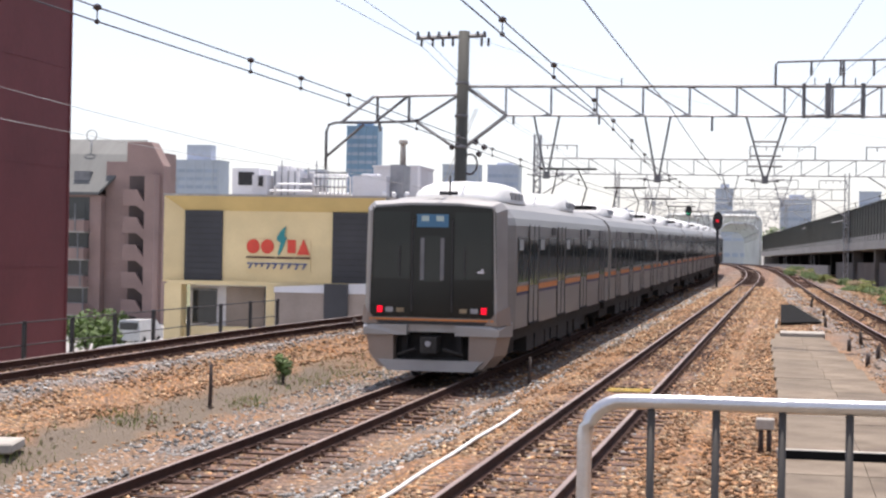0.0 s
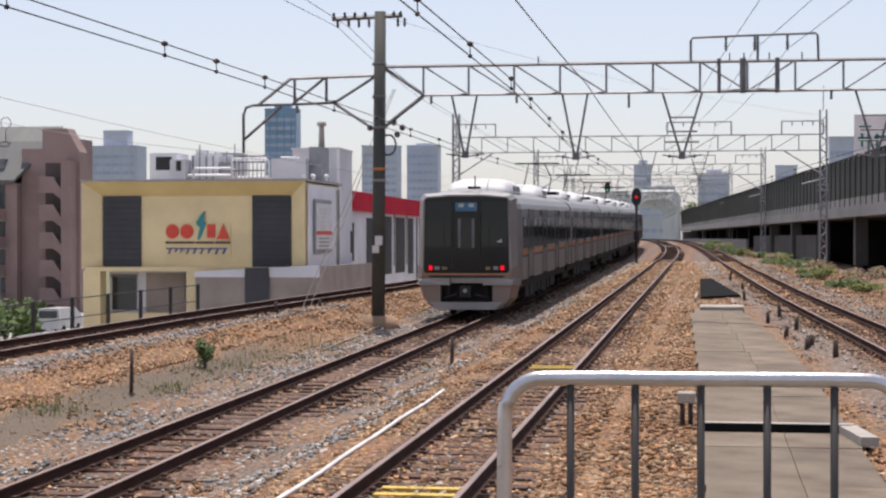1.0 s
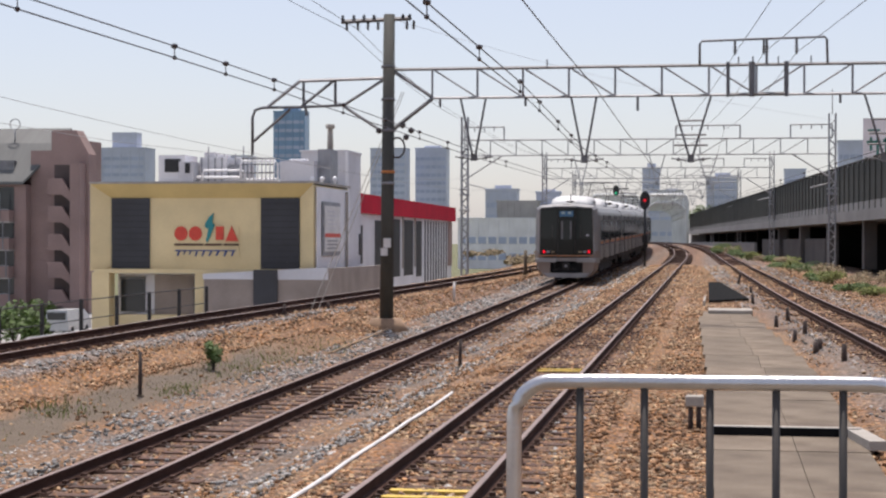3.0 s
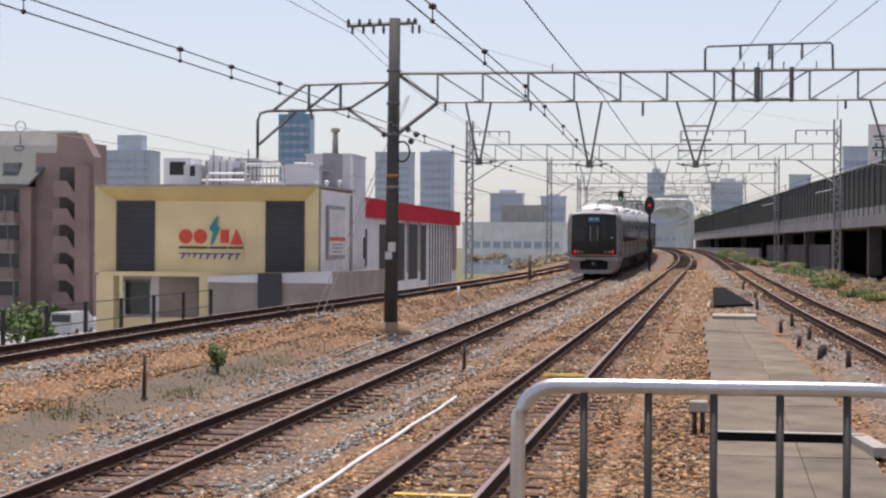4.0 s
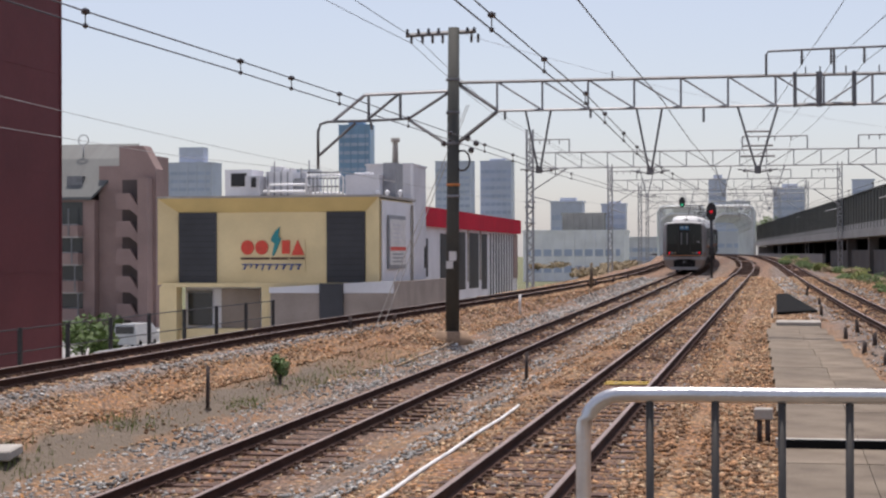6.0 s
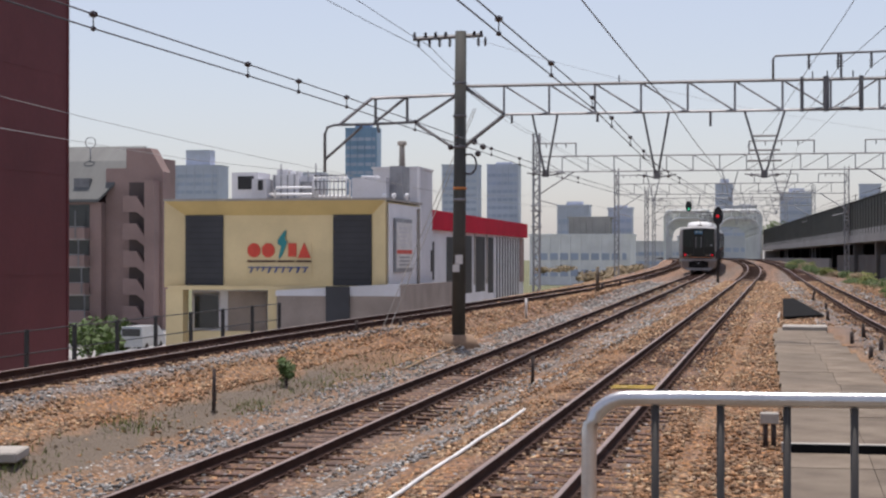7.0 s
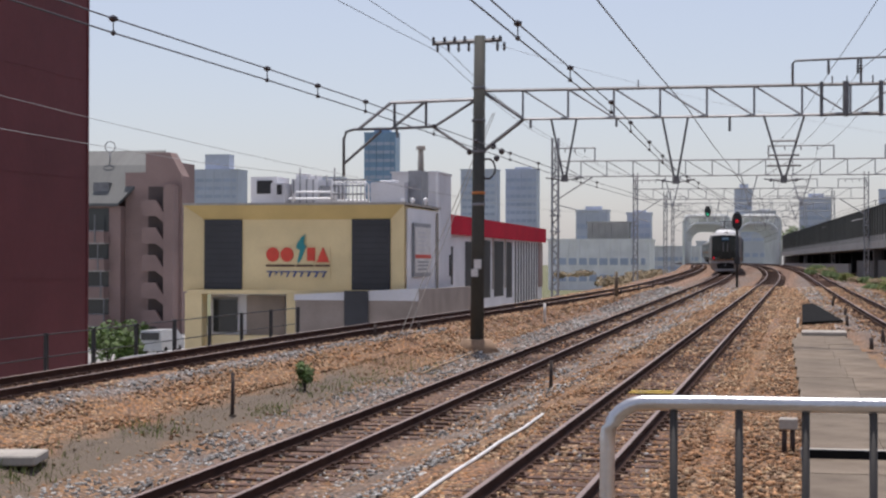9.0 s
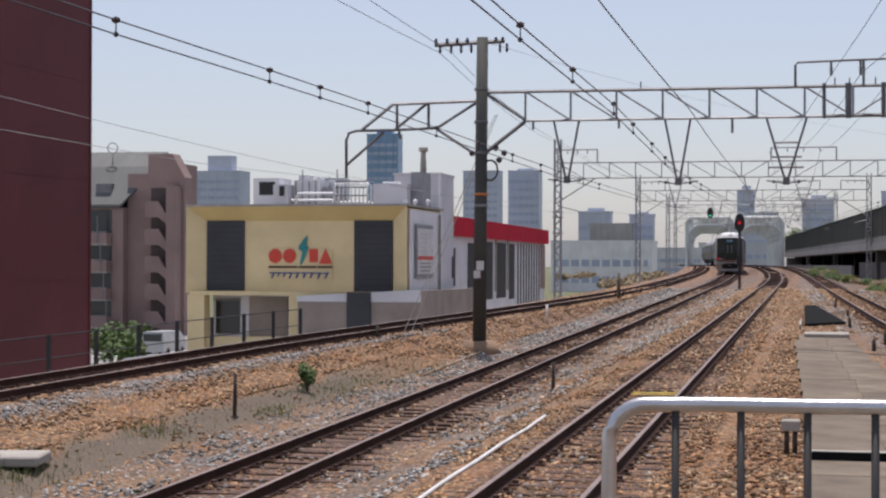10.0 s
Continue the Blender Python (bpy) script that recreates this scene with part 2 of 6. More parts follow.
def thing(name, x, y, z, label, category, group="", rz=0.0):
    e = new(name)
    e.empty_display_size = 0.2
    e.matrix_basis = pose(x, y, z, 0, 0, rz)
    return tagged(e, label, category, group)


def boxpart(name, parent, x0, y0, z0, x1, y1, z1, material, label="", bevel=0.0):
    bm = bmesh.new()
    box(bm, x0, y0, z0, x1, y1, z1)
    return part(name, bm, material, parent, label, bevel)


# ---- the line of the tracks ----
GRADE = 0.009


def zt(y):
    """Height of the rail tops: a steady climb that eases off at the bridge."""
    return GRADE * y if y < 250 else GRADE * 250 + 0.002 * (y - 250)


def bend(y):
    return -0.00028 * max(0.0, y - 122.0) ** 2 if y < 420 else -0.00028 * 298 ** 2 - 0.1669 * (y - 420)


def smooth_interp(y, ys, xs):
    k = np.linspace(-8, 8, 9)
    return float(np.mean(np.interp(y + k, ys, xs)))


def exact_track_x(i, y):
    if i == 1:
        return -7.18 + bend(y) + smooth_interp(y, [-80, 95, 130, 160, 175], [0, 0, 0.0, -0.14, -0.24])
    if i == 2:
        return -2.87 + bend(y)
    if i == 0:
        return smooth_interp(y, [-80, 25, 36, 48, 61, 86, 110, 140, 180], [-14.6, -13.3, -13.15, -12.7, -12.0, -11.05, -10.75, -11.05, -11.1]) + bend(y)
    return smooth_interp(y, [-80, 24, 40, 52, 61, 80, 110, 135, 170], [8.2, 4.5, 3.88, 3.35, 2.98, 2.42, 1.55, 0.95, 0.62]) + bend(y)


TRACK_TABLE = [[exact_track_x(i, -100 + 0.5 * k) for k in range(1101)] for i in range(4)]


def track_x(i, y):
    """Plan position of a track's centre line, read from a table every half metre."""
    q = (y + 100) * 2
    if q < 0 or q >= 1100:
        return exact_track_x(i, y)
    k = int(q)
    a = TRACK_TABLE[i]
    return a[k] + (a[k + 1] - a[k]) * (q - k)


def ramp_between(v, a, b, lo, hi):
    return lo + (hi - lo) * min(1.0, max(0.0, (v - a) / (b - a)))


def drop(y):
    """The second track lies lower beside the platform and climbs to the others."""
    return ramp_between(y, 0, 145, -0.437, 0.0)


def track_z(i, y):
    if i == 1:
        return zt(y) + drop(y)
    return zt(y) + (ramp_between(y, 40, 110, 0.25, 0.05) if i == 0 else 0.0)


# ---- the ground ----
def ballast_top(x, y):
    """Ground height: ballast beds under the tracks, lower ground between, banks at the sides."""
    base = zt(y) - 0.24 + drop(y) * min(ramp_between(x, -10.4, -9.0, 0, 1), ramp_between(x, -5.7, -4.7, 1, 0))
    if x < -11:
        base += ramp_between(-x, 11, 12, 0, 0.1)
    z = base
    for i in range(4):
        d = abs(x - track_x(i, y))
        top = track_z(i, y) - 0.186
        z = max(z, min(top, top - (d - 1.45) * 0.5))
    lip = track_x(0, y) - 2.3
    if x < lip:
        z = max(-4.0, min(z, z - (lip - x) * 0.75))
    if x > 9.0 + bend(y):
        z -= min(0.6, (x - 9.0 - bend(y)) * 0.2)
    return z


def ground_mat():
    """Rusty ballast, with a strip of dusty soil left of the second track and grey fresh ballast at its shoulders."""
    m = bpy.data.materials.new("rusty_ballast_ground")
    m.use_nodes = True
    n, ln = m.node_tree.nodes, m.node_tree.links.new
    b = n["Principled BSDF"]
    b.inputs["Roughness"].default_value = 0.95
    tc, sep = n.new("ShaderNodeTexCoord"), n.new("ShaderNodeSeparateXYZ")
    ln(tc.outputs["Object"], sep.inputs[0])

    def tex(scale, detail=4):
        t = n.new("ShaderNodeTexNoise")
        t.inputs["Scale"].default_value, t.inputs["Detail"].default_value = scale, detail
        ln(tc.outputs["Object"], t.inputs["Vector"])
        return t.outputs[0]

    def ramp(v, a, b_, lo=0.0, hi=1.0):
        r = n.new("ShaderNodeMapRange")
        for k, q in zip((1, 2, 3, 4), (a, b_, lo, hi)):
            r.inputs[k].default_value = q
        ln(v, r.inputs[0])
        return r.outputs[0]

    def math2(op, a, c):
        q = n.new("ShaderNodeMath")
        q.operation = op
        for k, v in enumerate((a, c)):
            if isinstance(v, (int, float)):
                q.inputs[k].default_value = v
            else:
                ln(v, q.inputs[k])
        return q.outputs[0]

    def mix(f, a, c):
        x = n.new("ShaderNodeMix")
        x.data_type = "RGBA"
        for k, v in ((0, f), (6, a), (7, c)):
            if isinstance(v, tuple):
                x.inputs[k].default_value = (*v, 1)
            else:
                ln(v, x.inputs[k])
        return x.outputs[2]

    wob = math2("MULTIPLY", math2("SUBTRACT", tex(0.7), 0.5), 1.1)
    x = math2("ADD", sep.outputs[0], wob)
    base = mix(ramp(tex(0.35), 0.38, 0.62), (0.29, 0.152, 0.075), (0.30, 0.185, 0.102))
    soil = math2("MULTIPLY", ramp(x, -10.6, -10.2), ramp(x, -9.5, -9.2, 1.0, 0.0))
    soil = math2("MULTIPLY", soil, ramp(sep.outputs[1], 36.0, 43.0, 1.0, 0.0))
    far = math2("MULTIPLY", ramp(sep.outputs[1], 46.0, 62.0), 0.75)
    base = mix(far, base, mix(ramp(tex(0.9), 0.35, 0.65), (0.30, 0.165, 0.11), (0.25, 0.18, 0.135)))
    grey = math2("MULTIPLY", ramp(x, -9.4, -9.0), ramp(x, -4.9, -4.2, 1.0, 0.0))
    grey = math2("MULTIPLY", grey, ramp(tex(0.5), 0.4, 0.6, 0.15, 0.7))
    c = mix(grey, base, (0.15, 0.145, 0.14))
    for cx in (-7.18, -2.87):
        d = math2("ABSOLUTE", math2("SUBTRACT", sep.outputs[0], cx), 0.0)
        c = mix(math2("MULTIPLY", ramp(d, 1.15, 0.85), 0.8), c, mix(tex(2.0), (0.20, 0.112, 0.076), (0.155, 0.092, 0.066)))
    d0 = math2("ABSOLUTE", math2("ADD", x, 13.3), 0.0)
    side = math2("MULTIPLY", ramp(d0, 1.0, 1.25), ramp(d0, 1.5, 1.8, 1.0, 0.0))
    c = mix(math2("MULTIPLY", math2("MULTIPLY", side, ramp(sep.outputs[1], 44.0, 55.0, 1.0, 0.0)), 0.8), c, (0.19, 0.185, 0.18))
    d3 = math2("ABSOLUTE", math2("SUBTRACT", x, ramp(sep.outputs[1], 24.0, 135.0, 4.5, 0.95)), 0.0)
    c = mix(math2("MULTIPLY", math2("MULTIPLY", ramp(d3, 0.9, 1.2), ramp(d3, 2.4, 1.7)), 0.7), c, (0.19, 0.175, 0.165))
    c = mix(soil, c, mix(tex(5.0), (0.15, 0.118, 0.085), (0.105, 0.08, 0.058)))
    vor = n.new("ShaderNodeTexVoronoi")
    vor.inputs["Scale"].default_value = 17.0
    ln(tc.outputs["Object"], vor.inputs["Vector"])
    sc = n.new("ShaderNodeSeparateColor")
    ln(vor.outputs["Color"], sc.inputs[0])
    tone = n.new("ShaderNodeHueSaturation")
    ln(ramp(sc.outputs[0], 0.0, 1.0, 0.45, 1.6), tone.inputs["Value"])
    ln(ramp(sc.outputs[1], 0.0, 1.0, 0.8, 1.3), tone.inputs["Saturation"])
    ln(c, tone.inputs["Color"])
    # shade between the stones, painted dark brown away from each cell's centre
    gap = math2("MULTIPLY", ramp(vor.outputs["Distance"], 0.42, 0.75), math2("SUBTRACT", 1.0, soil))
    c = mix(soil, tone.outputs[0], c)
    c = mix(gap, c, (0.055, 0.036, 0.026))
    # paved streets and green banks on the lower ground outside the railway
    out = ramp(sep.outputs[2], -1.3, -1.9)
    # paving kept pale so that sunlit ground bounces light onto the facades
    lower = mix(ramp(tex(0.2), 0.4, 0.6), (0.36, 0.35, 0.33), (0.30, 0.295, 0.285))
    lawn = mix(ramp(tex(0.5), 0.35, 0.65), (0.085, 0.105, 0.045), (0.17, 0.16, 0.085))
    lower = mix(ramp(sep.outputs[1], 150.0, 175.0), lower, lawn)
    c = mix(out, c, lower)
    ln(c, b.inputs["Base Color"])
    bp = n.new("ShaderNodeBump")
    bp.inputs["Strength"].default_value, bp.inputs["Distance"].default_value = 0.8, 0.03
    ln(ramp(vor.outputs["Distance"], 0.0, 0.8, 1.0, 0.0), bp.inputs["Height"])
    ln(bp.outputs[0], b.inputs["Normal"])
    return m


def build_ground():
    xs = sorted(set([-1600, -600, -200, -80, -40, -28, -22] + [round(v, 2) for v in np.arange(-19, 11.01, 0.4)] + [14, 20, 40, 100, 300, 1000, 1800]))
    ys = sorted(set([-400, -100, -40] + [round(v, 2) for v in np.arange(-10, 72, 1.0)] + [round(v, 2) for v in np.arange(72, 300, 4.0)] + [300, 306, 320, 400, 700, 1500, 3500]))
    verts, faces = [], []
    for y in ys:
        for x in xs:
            if y > 302:
                z = -4.0
            elif x < -21 or x > 41:
                z = -4.0 if x < -21 else -1.0
            else:
                z = ballast_top(x, y)
                if -18 < x < 9:
                    z += noise.noise((x * 0.6, y * 0.6, 0)) * 0.05
            verts.append((x, y, z))
    w = len(xs)
    for j in range(len(ys) - 1):
        for i in range(w - 1):
            a = j * w + i
            faces.append((a, a + 1, a + 1 + w, a + w))
    me = bpy.data.meshes.new("ground")
    me.from_pydata(verts, [], faces)
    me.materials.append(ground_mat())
    me.shade_smooth()
    return tagged(new("ground", me), "rust-brown ballasted railway embankment with lower ground beyond", "ground", kind="structure")


build_ground()


# ---- tracks ----
def rail_mesh(i, side, y0, y1):
    prof = [(-0.063, 0.0), (-0.063, 0.012), (-0.012, 0.035), (-0.010, 0.105), (-0.0325, 0.118), (-0.0325, 0.148), (-0.027, 0.153),
            (0.027, 0.153), (0.0325, 0.148), (0.0325, 0.118), (0.010, 0.105), (0.012, 0.035), (0.063, 0.012), (0.063, 0.0)]
    ys = list(np.arange(y0, 124, 2.0)) + list(np.arange(124, y1 + 1, 4.0))
    verts, faces, mi = [], [], []
    for y in ys:
        c = track_x(i, y) + side * 0.566
        for px, pz in prof:
            verts.append((c + px, y, track_z(i, y) - 0.153 + pz))
    n = len(prof)
    for j in range(len(ys) - 1):
        for k in range(n):
            faces.append((j * n + k, j * n + (k + 1) % n, (j + 1) * n + (k + 1) % n, (j + 1) * n + k))
            mi.append(1 if k in (5, 6, 7) else 0)
    me = bpy.data.meshes.new("rail")
    me.from_pydata(verts, [], faces)
    me.materials.append(M_RAIL)
    me.materials.append(M_RAILTOP)
    me.polygons.foreach_set("material_index", mi)
    bm = bmesh.new()
    bm.from_mesh(me)
    bmesh.ops.recalc_face_normals(bm, faces=bm.faces[:])
    bm.to_mesh(me)
    bm.free()
    return me


def sleeper_mesh():
    bm = bmesh.new()
    box(bm, -1.05, -0.11, -0.15, 1.05, 0.11, 0.0)
    for s in (-1, 1):
        box(bm, s * 0.566 - 0.17, -0.09, -0.004, s * 0.566 + 0.17, 0.09, 0.02)
        for q in (-1, 1):
            box(bm, s * 0.566 + q * 0.11 - 0.03, -0.04, 0.0, s * 0.566 + q * 0.11 + 0.03, 0.04, 0.06)
    return meshed("sleeper", bm, M_SLEEPER)


def build_tracks():
    sl = sleeper_mesh()
    for i, (y0, y1) in enumerate(((-40, 350), (-40, 350), (-40, 350), (-40, 350))):
        tr = thing("railway_track", track_x(i, 20), 20, track_z(i, 20), "rusty railway track with worn rail tops on timber sleepers in ballast", "railway track", "running tracks")
        inv = Matrix.Translation((-track_x(i, 20), -20, -track_z(i, 20)))
        for s in (-1, 1):
            ob = new("rail", rail_mesh(i, s, y0, y1))
            ob.parent = tr
            ob.matrix_basis = inv
        near = (14.0, 110.0)
        rng = random.Random(i)
        bmj = [], []
        y = y0
        k = 0
        while y < y1:
            x, z = track_x(i, y), track_z(i, y) - 0.168
            if near[0] <= y <= near[1]:
                ob = share("sleeper", sl, tr, x - track_x(i, 20), y - 20, z - track_z(i, 20), rng.uniform(-1.2, 1.2))
            else:
                b = len(bmj[0])
                for dz in (-0.15, 0):
                    for dx, dy in ((-1.05, -0.11), (1.05, -0.11), (1.05, 0.11), (-1.05, 0.11)):
                        bmj[0].append((x + dx, y + dy, z + dz))
                bmj[1].extend([(b + 4, b + 5, b + 6, b + 7), (b, b + 1, b + 5, b + 4), (b + 2, b + 3, b + 7, b + 6)])
            y += 0.62
        me = bpy.data.meshes.new("distant_sleeper_rest")
        me.from_pydata(bmj[0], [], bmj[1])
        me.materials.append(M_SLEEPER)
        ob = tagged(new("distant_sleeper_rest", me), kind="stuff")
        ob.parent = tr
        ob.matrix_basis = inv


build_tracks()


# ---- ballast stones ----
def stones(name, count, where, size, material, label, seed):
    """Loose angular stones, thrown over the ground by a density function."""
    rng = np.random.default_rng(seed)
    cube = np.array([(-1, -1, -1), (1, -1, -1), (1, 1, -1), (-1, 1, -1), (-1, -1, 1), (1, -1, 1), (1, 1, 1), (-1, 1, 1)], float)
    quads = np.array([(3, 2, 1, 0), (4, 5, 6, 7), (0, 1, 5, 4), (1, 2, 6, 5), (2, 3, 7, 6), (3, 0, 4, 7)])
    vs, fs, made = [], [], 0
    for _ in range(count):
        x, y = where(rng)
        if x is None:
            continue
        s = size * rng.uniform(0.55, 1.25) * (1 + max(0, y - 30) * 0.012)
        v = cube * rng.uniform(0.5, 1.0, (8, 3)) * (rng.uniform(0.7, 1.2), rng.uniform(0.6, 1.0), rng.uniform(0.5, 0.8)) * s * 0.5
        a, b = rng.uniform(0, 6.28), rng.uniform(-0.6, 0.6)
        ca, sa, cb, sb = math.cos(a), math.sin(a), math.cos(b), math.sin(b)
        v = v @ np.array([[ca, sa, 0], [-sa, ca, 0], [0, 0, 1]]) @ np.array([[1, 0, 0], [0, cb, sb], [0, -sb, cb]])
        vs.append(v + (x, y, ballast_top(x, y) + s * 0.12))
        fs.append(quads + 8 * made)
        made += 1
    vs, fs = np.concatenate(vs), np.concatenate(fs)
    me = bpy.data.meshes.new(name)
    me.vertices.add(len(vs))
    me.vertices.foreach_set("co", vs.ravel())
    me.loops.add(fs.size)
    me.loops.foreach_set("vertex_index", fs.ravel())
    me.polygons.add(len(fs))
    me.polygons.foreach_set("loop_start", np.arange(0, fs.size, 4))
    me.update(calc_edges=True)
    me.materials.append(material)
    return tagged(new(name, me), label, "ballast", kind="stuff")


def near_track(x, y, i, w):
    return abs(x - track_x(i, y)) < w


def thrower(kind):
    def where(rng):
        y = 14 + 105 * rng.uniform(0, 1) ** 2.1
        x = rng.uniform(-15.4, 1.0) if rng.uniform() < 0.88 else rng.uniform(1.0, 7.0)
        n = noise.noise((x * 0.35, y * 0.25, 3.1)) + 0.5 * noise.noise((x * 1.3, y * 1.1, 7.7))
        g = 0.0
        d1 = x - track_x(1, y)
        if -2.25 < d1 < -1.1:
            g = 1.0
        elif -1.15 <= d1 <= 1.15:
            g = 0.15 if kind == "grey" else 0.7
            if rng.uniform() < 0.35:
                return None, None
        elif 1.15 < d1 < 2.6:
            g = 0.62 + n * 0.8
        d0, d3 = abs(x - track_x(0, y)), abs(x - track_x(3, y))
        if 1.0 < d0 < 1.6 and y < 52:
            g = 0.85
        elif d0 <= 1.0 and rng.uniform() < 0.5:
            return None, None
        if 1.1 < d3 < 2.2:
            g = 0.6 + n * 0.5
        if -3.3 < d1 < -2.3 and y < 44 and rng.uniform() < 0.94:
            return None, None                     # the strip of soil and weeds
        if -0.1 < x < 1.8 and 12 < y < 57:
            return None, None                     # the concrete path
        if abs(x - track_x(2, y)) < 1.1:
            g = 0.1
            if rng.uniform() < 0.4:
                return None, None
        take = g if kind == "grey" else (1 - g)
        if kind == "tan":
            take *= 0.5 + n
        if rng.uniform() > take:
            return None, None
        return x, y
    return where


stones("grey_ballast_stones", 92000, thrower("grey"), 0.062, M_STONE_GREY, "loose grey crushed ballast stones beside the rails", 1)
stones("rusty_ballast_stones", 115000, thrower("rust"), 0.062, M_STONE_RUST, "rust-stained brown ballast stones between the tracks", 2)
stones("tan_ballast_stones", 105000, thrower("tan"), 0.064, M_STONE_TAN, "pale tan ballast stones mixed into rusty ballast", 3)


# ---- overhead line gantries ----
def lattice_mast(parent, x, z0, z1, w=0.34, m=None):
    m = m or M_STEEL
    bm = bmesh.new()
    for sx in (-1, 1):
        for sy in (-1, 1):
            bar(bm, (x + sx * w / 2, sy * w / 2, z0), (x + sx * w / 2, sy * w / 2, z1), 0.06)
    part("mast_leg_frame", bm, m, parent)
    bm = bmesh.new()
    z, k = z0, 0
    while z < z1 - w:
        for sy in (-1, 1):
            bar(bm, (x - w / 2 * (-1) ** k, sy * w / 2, z), (x + w / 2 * (-1) ** k, sy * w / 2, z + w), 0.035)
            bar(bm, (x + sy * w / 2, -w / 2 * (-1) ** k, z), (x + sy * w / 2, w / 2 * (-1) ** k, z + w), 0.035)
        z += w
        k += 1
    part("mast_lacing", bm, m, parent)


def vee(parent, xa, xb, xc, ztop, zlow, bars=False, m=None):
    m = m or M_STEEL_DK
    bm = bmesh.new()
    bar(bm, (xa, 0, ztop), (xc - 0.04, 0, zlow), 0.045)
    bar(bm, (xb, 0, ztop), (xc + 0.04, 0, zlow), 0.045)
    box(bm, xc - 0.09, -0.06, zlow - 0.14, xc + 0.09, 0.06, zlow + 0.06)
    part("drop_bracket", bm, m, parent)
    bm = bmesh.new()
    if bars:
        for q, ww in ((0.40, 0.75), (0.63, 0.85), (0.80, 0.95)):
            z = ztop + (zlow - ztop) * q
            bar(bm, (xc - ww / 2, 0, z), (xc + ww / 2, 0, z), 0.04)
    for s in (-1, 1):
        rod(bm, (xc + s * 0.04, 0, zlow - 0.10), (xc + s * 0.55, 0, zlow - 0.02), 0.02, 5)
        ball(bm, (xc + s * 0.35, 0, zlow - 0.05), 0.06)
    part("steady_arm", bm, m, parent)


def truss_beam(parent, x0, x1, zb, zt_, step=1.33, start=None, m=None):
    m, m2 = m or M_STEEL, m or M_STEEL_DK
    bm = bmesh.new()
    bar(bm, (x0, 0, zt_), (x1, 0, zt_), 0.065)
    part("top_chord", bm, m2, parent)
    bm = bmesh.new()
    bar(bm, (start or x0, 0, zb), (x1, 0, zb), 0.055)
    part("bottom_chord", bm, m, parent)
    x, k = (start or x0), 0
    mid = x0 + (x1 - x0) * 0.5
    while x <= x1 - 0.2:
        bm = bmesh.new()
        bar(bm, (x, 0, zb), (x, 0, zt_), 0.045)
        part("strut", bm, m, parent)
        if x + step <= x1 + 0.1:
            bm = bmesh.new()
            if x < mid:
                bar(bm, (x, 0, zt_), (x + step, 0, zb), 0.036)
            else:
                bar(bm, (x, 0, zb), (x + step, 0, zt_), 0.036)
            part("diagonal", bm, m, parent)
        x += step


def insulator(bm, x, y, z, h=0.25, n=8):
    """A ribbed insulator, turned about its hanging axis."""
    prof = [(0.0, 0.03), (0.2, 0.03), (0.22, 0.065), (0.32, 0.03), (0.45, 0.03), (0.47, 0.065), (0.57, 0.03), (0.7, 0.03), (0.72, 0.065), (0.82, 0.03), (1.0, 0.025)]
    rings = [[bm.verts.new((x + r * math.cos(2 * math.pi * k / n), y + r * math.sin(2 * math.pi * k / n), z - h * q)) for k in range(n)] for q, r in prof]
    for a, b in zip(rings, rings[1:]):
        for k in range(n):
            bm.faces.new((a[k], a[(k + 1) % n], b[(k + 1) % n], b[k]))
    bm.faces.new(rings[0][::-1])
    bm.faces.new(rings[-1])


